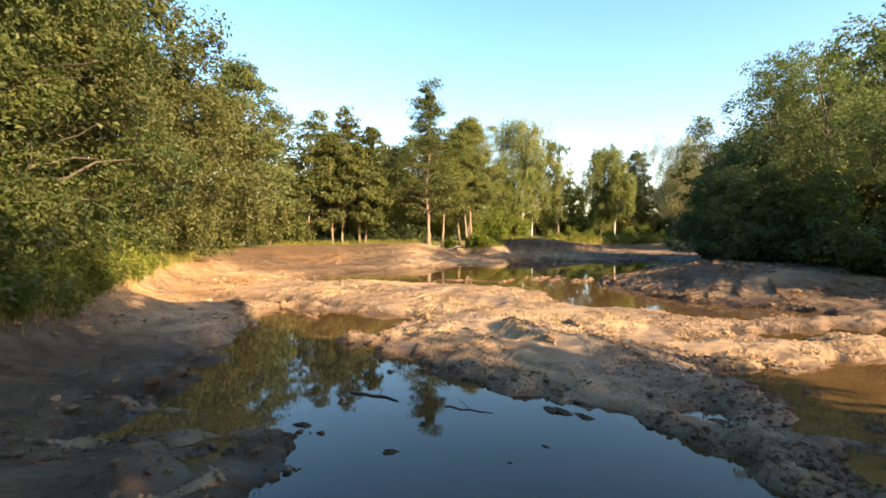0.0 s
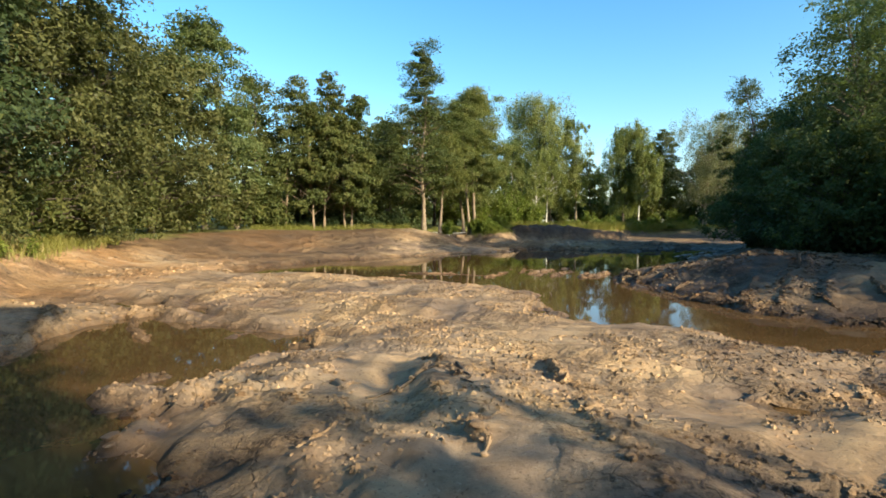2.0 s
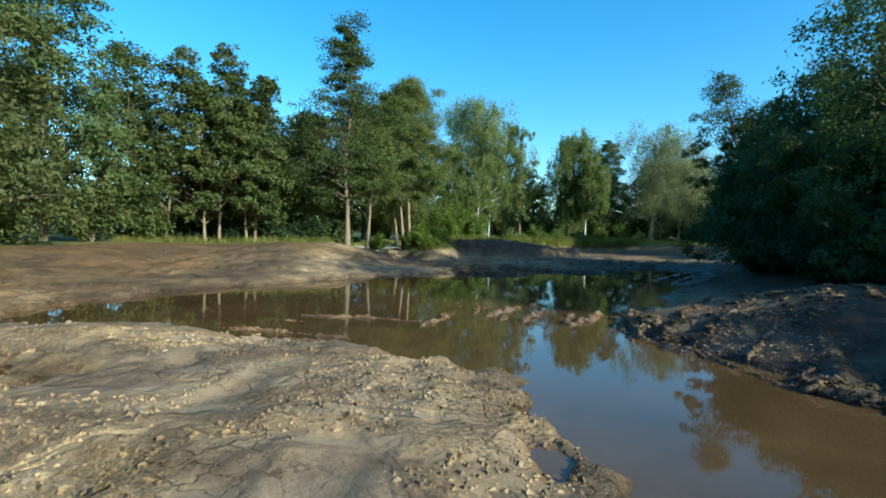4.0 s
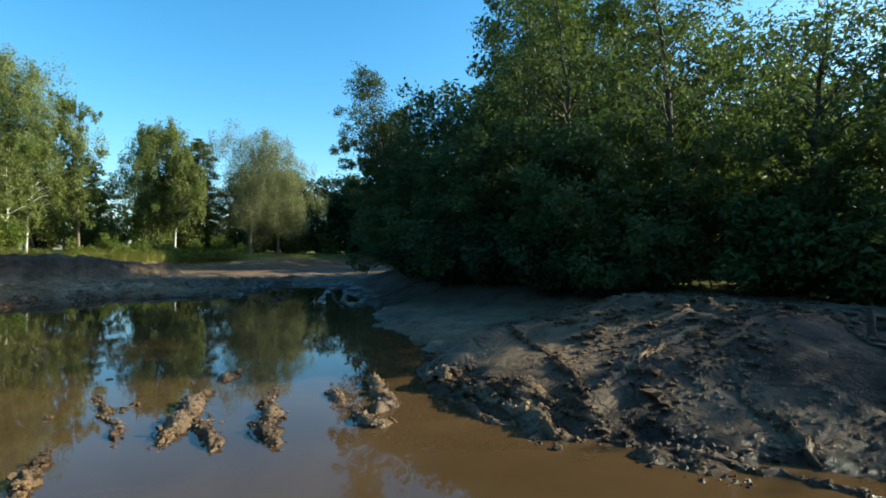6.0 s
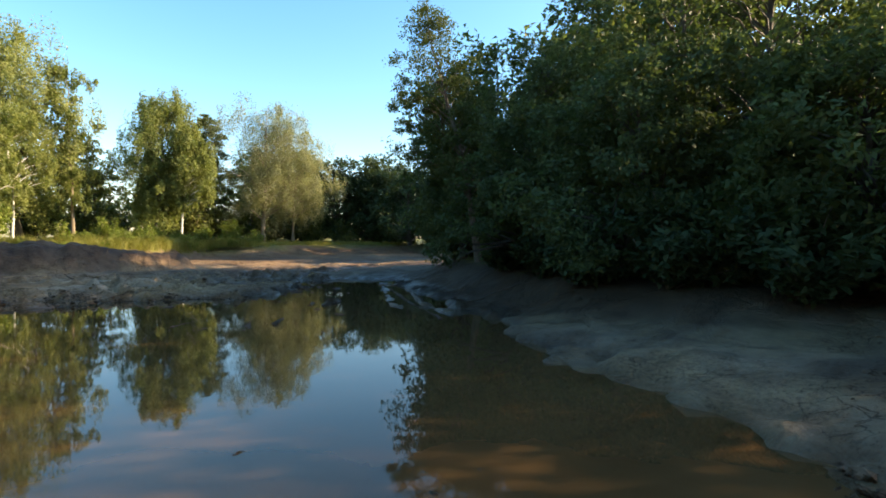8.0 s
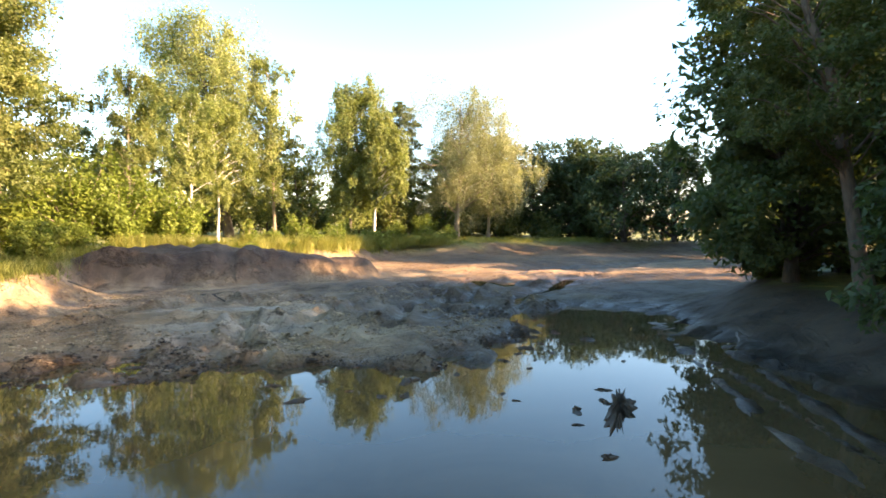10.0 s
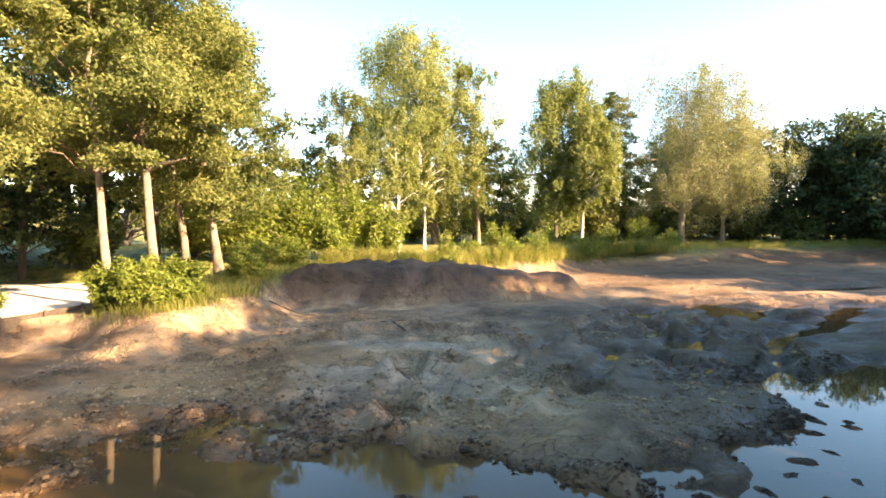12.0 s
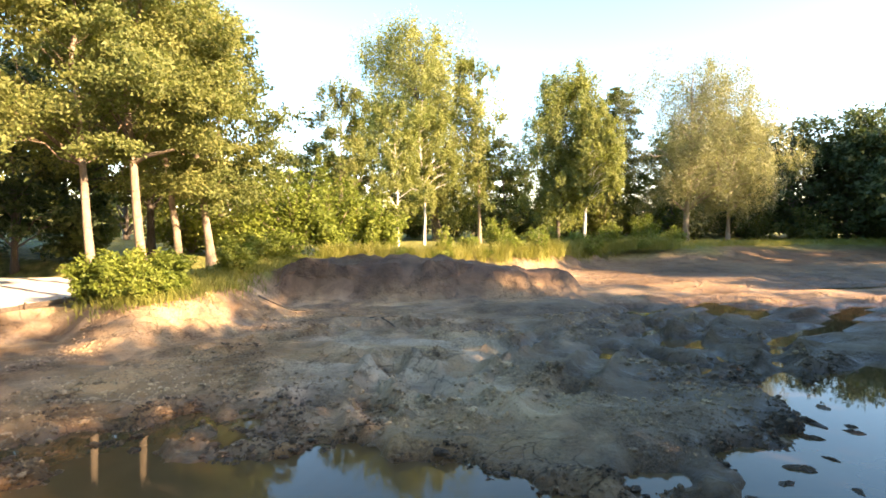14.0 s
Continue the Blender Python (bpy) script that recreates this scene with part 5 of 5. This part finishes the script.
IN_WATER = "crumbling ridge of dug mud standing out of the water"
for k, (pts, half, tall) in enumerate([
        ([(5.75, 28.0), (5.25, 27.65)], 0.20, 0.10), ([(5.05, 27.4), (4.72, 27.02), (4.39, 26.5), (4.05, 26.0), (3.8, 25.6)], 0.22, 0.13),
        ([(4.37, 26.3), (4.34, 25.9), (4.28, 25.4), (4.14, 25.25)], 0.17, 0.11), ([(5.62, 26.74), (5.4, 26.54), (5.12, 26.04), (4.77, 25.44), (4.58, 24.86)], 0.20, 0.13),
        ([(4.72, 25.32), (4.95, 25.3)], 0.09, 0.06), ([(6.12, 26.28), (5.8, 25.6), (5.82, 25.42), (5.65, 25.0), (5.6, 24.8), (5.88, 24.68)], 0.14, 0.10),
        ([(6.95, 26.4), (6.45, 25.75), (6.22, 25.2), (5.95, 25.14), (5.78, 25.0)], 0.17, 0.12), ([(7.5, 25.95), (7.15, 25.1), (6.92, 24.45), (6.8, 23.85), (6.82, 23.5)], 0.18, 0.10),
        ([(6.87, 25.25), (6.67, 24.5), (6.54, 23.95), (6.57, 23.7)], 0.11, 0.08), ([(6.52, 23.56), (6.6, 23.3), (6.71, 22.76)], 0.09, 0.06),
        ([(4.3, 27.4), (4.0, 27.2), (3.84, 27.12)], 0.19, 0.09), ([(3.95, 28.1), (3.83, 27.3), (3.74, 26.5), (3.6, 26.0)], 0.11, 0.07), ([(3.36, 27.62), (3.3, 27.25)], 0.09, 0.05),
        ([(4.6, 26.5), (4.56, 25.9)], 0.05, 0.04), ([(-1.8, 24.0), (-0.2, 23.5), (1.1, 22.9)], 0.14, 0.07),
        ([(-1.3, 22.9), (-0.6, 22.9), (0.8, 22.7)], 0.12, 0.07), ([(-0.6, 25.6), (1.1, 25.4), (2.4, 24.9)], 0.15, 0.07), ([(2.3, 24.3), (2.8, 25.4), (3.2, 26.4)], 0.13, 0.10),
        ([(-0.9, 25.0), (-0.3, 24.8)], 0.12, 0.06), ([(9.1, 36.9), (8.8, 36.4), (8.5, 35.8)], 0.08, 0.05), ([(9.8, 36.8), (9.4, 36.3), (9.1, 35.9)], 0.07, 0.05),
        ([(8.2, 37.6), (7.6, 37.2)], 0.07, 0.04), ([(8.2, 36.7), (7.7, 36.5)], 0.07, 0.05)]):
    mud_ridge(pts, half, tall, 700 + k, IN_WATER)
ON_LAND = "ridge of dark mud pushed up by a digger track"
for k, (pts, half, tall) in enumerate([
        ([(6.8, 23.0), (7.1, 21.3), (7.2, 20.0), (7.9, 19.1), (8.3, 17.6)], 0.20, 0.13), ([(7.4, 21.2), (8.6, 22.3)], 0.12, 0.12), ([(7.3, 20.0), (8.1, 20.7)], 0.12, 0.12),
        ([(7.2, 23.2), (8.4, 24.6), (9.5, 25.9)], 0.14, 0.10), ([(7.6, 25.9), (7.0, 24.4), (7.05, 22.9)], 0.16, 0.12), ([(9.3, 17.6), (9.9, 19.2)], 0.10, 0.12), ([(10.4, 17.4), (11.0, 19.2)], 0.10, 0.12),
        ([(8.6, 18.4), (10.0, 20.6)], 0.13, 0.10), ([(12.1, 34.1), (13.9, 37.2), (16.2, 40.6)], 0.12, 0.06), ([(1.7, 13.0), (1.85, 12.3)], 0.14, 0.10), ([(1.9, 12.2), (1.3, 11.6)], 0.06, 0.07), ([(1.95, 12.2), (2.1, 11.7)], 0.06, 0.07),
        ([(2.25, 10.9), (2.3, 10.3)], 0.11, 0.12), ([(3.05, 12.9), (3.2, 12.0)], 0.09, 0.10), ([(-0.3, 14.4), (-0.1, 14.0)], 0.13, 0.12),
        ([(3.4, 11.0), (4.4, 10.3), (5.4, 10.4), (6.6, 9.9)], 0.26, 0.05), ([(3.3, 12.2), (3.2, 10.8), (3.5, 9.7), (3.6, 9.0)], 0.18, 0.035), ([(0.4, 12.5), (1.0, 11.6)], 0.16, 0.05), ([(-3.6, 6.2), (-2.6, 6.6), (-1.3, 6.9)], 0.35, 0.08), ([(-3.8, 7.6), (-2.4, 7.4)], 0.22, 0.05), ([(-2.0, 5.2), (-1.2, 5.6)], 0.25, 0.06), ([(-6.2, 16.4), (-4.9, 14.6), (-4.0, 12.9)], 0.16, 0.11), ([(-5.0, 16.9), (-3.9, 15.4), (-3.0, 14.4)], 0.14, 0.10), ([(-4.3, 9.6), (-3.4, 10.6)], 0.2, 0.07), ([(-0.2, 13.2), (0.9, 13.1)], 0.14, 0.03), ([(4.5, 12.2), (6.8, 12.6)], 0.14, 0.03), ([(7.0, 50.4), (10.5, 49.4)], 0.10, 0.05), ([(9.6, 46.2), (9.3, 45.8)], 0.2, 0.13), ([(9.7, 22.7), (9.0, 22.95), (8.4, 23.1), (7.5, 23.25)], 0.12, 0.11), ([(7.3, 24.1), (7.05, 23.5), (6.95, 22.9)], 0.15, 0.07), ([(10.2, 43.4), (11.6, 45.2)], 0.1, 0.05), ([(8.2, 42.6), (8.6, 44.6)], 0.1, 0.05)]):
    # first nine, on heap and east bank: darker mud carries their shade
    mud_ridge(pts, half * (0.7 if k < 9 else 1), tall * (0.6 if k < 9 else 1), 730 + k, ON_LAND, mud=WET_SHADE_CLOD if k < 9 else CLOD)


# ---- single things on the mud and by the track ----
def islet(x, y, size, seed, label="flat clod of wet mud lying in the water", long=1.0, turn=None):
    rs = np.random.default_rng(seed)
    z = max(0.0, height_at(x, y))
    sides = 22 if long == 1 else 72
    a = np.linspace(0, 2 * np.pi, sides, endpoint=False)
    rim = np.clip(1 + 0.35 * np.sin(2 * a + rs.uniform(0, 6)) + 0.25 * np.sin(3 * a + rs.uniform(0, 6)) + rs.normal(0, 0.20, sides), 0.25, 1.8) * size * 0.55
    rings = []
    for scale, lift in ((1.0, -0.25), (0.92, 0.02), (0.6, 0.12), (0.28, 0.16)):
        jag = rim * scale * (1 + rs.normal(0, 0.07, sides))
        rings.append(np.stack([np.cos(a) * jag * 1.35 * long, np.sin(a) * jag * 0.75, size * lift * rs.uniform(0.5, 1.5, sides)], 1))
    v = np.concatenate(rings + [np.array([[0, 0, size * 0.17]])])
    f = []
    for k in range(sides):
        n = (k + 1) % sides
        for ring in range(3):
            p, q = ring * sides, (ring + 1) * sides
            f += [(p + k, p + n, q + n), (p + k, q + n, q + k)]
        f.append((3 * sides + k, 3 * sides + n, 4 * sides))
    ob = new("mud_clod", mesh_of("mud_clod", v, np.array(f), WET_SHADE_CLOD, False))
    ob.matrix_world = pose(x, y, z + size * 0.01, 0, 0, rs.uniform(0, 360) if turn is None else turn)
    tagged(ob, label, "mud", "clods of mud")


for k, (x, y, size) in enumerate([(8.6, 41.3, 0.12), (8.8, 40.5, 0.18), (9.3, 41.2, 0.12), (9.5, 40.6, 0.08), (9.8, 40.2, 0.12), (10.1, 40.1, 0.15), (10.4, 40.7, 0.24), (12.4, 40.5, 0.09),
                                  (12.65, 39.15, 0.12), (14.75, 41.8, 0.25), (12.3, 38.75, 0.14), (11.15, 37.5, 0.14), (11.0, 36.4, 0.13), (11.75, 38.65, 0.17), (14.6, 42.6, 0.14), (13.4, 41.2, 0.10), (11.6, 41.0, 0.16),
                                  (1.9, 7.7, 0.22), (2.2, 7.5, 0.15), (1.6, 6.6, 0.06), (1.2, 6.2, 0.05), (0.0, 6.4, 0.12), (-1.1, 7.1, 0.14), (-1.4, 6.7, 0.24), (-1.9, 6.4, 0.2), (14.3, 43.0, 0.22), (13.9, 42.5, 0.16), (14.7, 42.8, 0.12), (13.2, 41.7, 0.2), (12.8, 41.4, 0.12), (13.7, 41.9, 0.1), (14.9, 43.5, 0.15), (12.3, 41.1, 0.14), (14.2, 41.6, 0.08), (11.2, 40.7, 0.12), (4.3, 28.9, 0.08), (5.8, 30.5, 0.06), (7.2, 27.4, 0.07), (6.4, 28.9, 0.05), (11.45, 38.3, 0.08), (12.8, 40.9, 0.08), (14.1, 40.2, 0.1), (11.3, 39.6, 0.08), (11.3, 39.3, 0.07)]):
    islet(x, y, size, 800 + k)
islet(12.3, 38.5, 0.36, 839, "long jagged strip of mud rising from the water", 2.5, 46)
for k, (x, y, size) in enumerate([(6.15, 9.9, 0.16), (2.3, 10.75, 0.12), (1.8, 12.8, 0.12), (3.1, 12.6, 0.12), (-0.3, 14.3, 0.14), (-0.2, 14.0, 0.1), (9.4, 45.9, 0.26), (8.8, 43.4, 0.16), (4.2, 44.6, 0.1), (6.0, 46.6, 0.12), (11.4, 44.8, 0.16), (12.8, 45.4, 0.13),
                                  (-3.2, 16.8, 0.1), (-5.4, 15.4, 0.12), (-6.2, 14.2, 0.16), (-5.0, 13.4, 0.13), (-7.6, 18.9, 0.12)]):
    islet(x, y, size, 840 + k, "rough clod of dug mud lying on the bed")


def stick(points, r, seed, label="bare broken stick lying on the mud", name="fallen_stick", bark=DARK_BARK):
    rs = np.random.default_rng(seed)
    points = np.asarray(points, float)
    n = 9
    t = np.linspace(0, 1, n)
    xy = np.stack([np.interp(t, np.linspace(0, 1, len(points)), points[:, k]) for k in range(2)], 1) + rs.normal(0, 0.02, (n, 2))
    z = np.maximum(land(xy[:, 0], xy[:, 1])[0], 0.0) + r * 0.6
    at = np.array([xy[0, 0], xy[0, 1], z[0]])
    root = tagged(holder(name, *at), label, "stick", "sticks on the mud")
    line = np.concatenate([xy, z[:, None]], 1) - at
    v, f = tube(line, r * (1 - 0.6 * t), 6)
    part("stem", mesh_of("stem", v, f, bark, True), root)
    k = n // 2
    a = rs.uniform(0, 6.28)
    side = line[k] + np.linspace(0, 1, 4)[:, None] * [0.3 * math.cos(a), 0.3 * math.sin(a), 0.06]
    v, f = tube(side, r * 0.5 * np.array([1, 0.8, 0.6, 0.3]), 5)
    part("side_twig", mesh_of("side_twig", v, f, bark, True), root)


for k, (pts, r) in enumerate([([(-0.8, 8.3), (-0.4, 8.2), (-0.1, 8.0)], 0.018), ([(0.5, 7.8), (1.1, 7.6)], 0.010), ([(1.9, 12.2), (1.2, 11.5)], 0.025), ([(2.0, 12.3), (2.2, 11.6)], 0.02), ([(9.6, 20.4), (10.5, 21.4)], 0.03),
                              ([(12.2, 21.2), (13.2, 21.9)], 0.03), ([(4.7, 51.0), (6.0, 51.3)], 0.03), ([(4.6, 53.3), (4.9, 54.4)], 0.02), ([(-6.5, 33.4), (-5.4, 32.4)], 0.025), ([(0.4, 36.9), (1.4, 37.9)], 0.04), ([(-1.5, 34.8), (-0.7, 35.9)], 0.03),
                              ([(14.6, 35.6), (15.4, 34.4)], 0.04), ([(7.6, 49.2), (8.9, 49.0)], 0.025), ([(10.2, 48.4), (11.6, 48.9)], 0.02)]):
    stick(pts, r, 870 + k)


def stake(x, y, tall):
    rs = np.random.default_rng(3)
    z = height_at(x, y)
    t = np.linspace(0, 1, 8)
    pts = np.stack([0.02 * np.sin(t * 5), 0.03 * t, t * (tall + 0.15) - 0.15], 1)
    v, f = tube(pts, 0.055 * (1 - 0.25 * t) * rs.uniform(0.9, 1.1, 8), 8)
    top = np.array([[*pts[-1]]])
    me = mesh_of("stump_post", np.concatenate([v, top]), np.concatenate([f, [[56 + j, 56 + (j + 1) % 8, 64, 64] for j in range(8)]])[: len(f)], TIMBER, True)
    ob = new("stump_post", me)
    ob.matrix_world = pose(x, y, z)
    tagged(ob, "short weathered stump post standing in the dug mud", "post")


stake(10.55, 21.1, 0.36)


def plank(parent, name, x0, y0, x1, y1, z0, z1, thick):
    """An upright board between two places, with slightly worn edges."""
    d = np.array([x1 - x0, y1 - y0])
    long = np.linalg.norm(d)
    d /= long
    nrm = np.array([-d[1], d[0]]) * thick / 2
    bm = bmesh.new()
    bmesh.ops.create_cube(bm, size=1)
    for v in bm.verts:
        u, w, h = v.co
        q = np.array([x0, y0]) + d * long * (u + 0.5) + nrm * w * 2
        v.co = (q[0], q[1], z0 + (z1 - z0) * (h + 0.5))
    bmesh.ops.bevel(bm, geom=bm.edges[:], offset=0.008, segments=1, affect="EDGES")
    me = bpy.data.meshes.new(name)
    bm.to_mesh(me)
    bm.free()
    me.materials.append(TIMBER)
    return part(name, me, parent)


edging = tagged(holder("timber_edging", 0, 0, 0), "weathered timber boards edging the pale track", "edging")
plank(edging, "board", -0.35, 46.9, 0.15, 48.6, 0.45, 0.90, 0.05)
plank(edging, "board", 0.152, 48.6, 0.62, 50.3, 0.47, 0.92, 0.05)
plank(edging, "board", 0.622, 50.3, 0.9, 51.6, 0.5, 0.92, 0.05)
for x, y in ((0.0, 47.6), (0.21, 48.65), (0.47, 49.6), (0.68, 50.35)):
    plank(edging, "peg", x + 0.035, y, x + 0.075, y, 0.3, 0.97, 0.05)


def build_track():
    n, m = 40, 60
    gx, gy = np.meshgrid(np.linspace(-8.5, 0.1, n), np.linspace(46.8, 57.2, m))
    edge = np.interp(gy, [46.8, 48.6, 50.3, 57.2], [-0.42, 0.10, 0.56, 0.6])
    gx = -8.5 + (gx + 8.5) / 8.6 * (edge + 8.5)
    z = 0.845 + 0.02 * fbm(gx, gy, 1.5, 3, 8.0)
    rim = np.minimum(np.minimum(gx + 8.5, 57.2 - gy), gy - 46.8)
    z = z - 0.25 * smooth01(1 - (rim + 0.4 * fbm(gx, gy, 1.0, 2, 4.0)) / 0.7)
    i, j = np.meshgrid(np.arange(m - 1), np.arange(n - 1), indexing="ij")
    a = i * n + j
    quads = np.stack([a, a + 1, a + n + 1, a + n], -1).reshape(-1, 4)
    me = mesh_of("track", np.stack([gx, gy, z], -1).reshape(-1, 3), quads, TRACK, True)
    tagged(new("track", me), "pale dusty track laid behind timber edging", "track", kind="structure")


build_track()
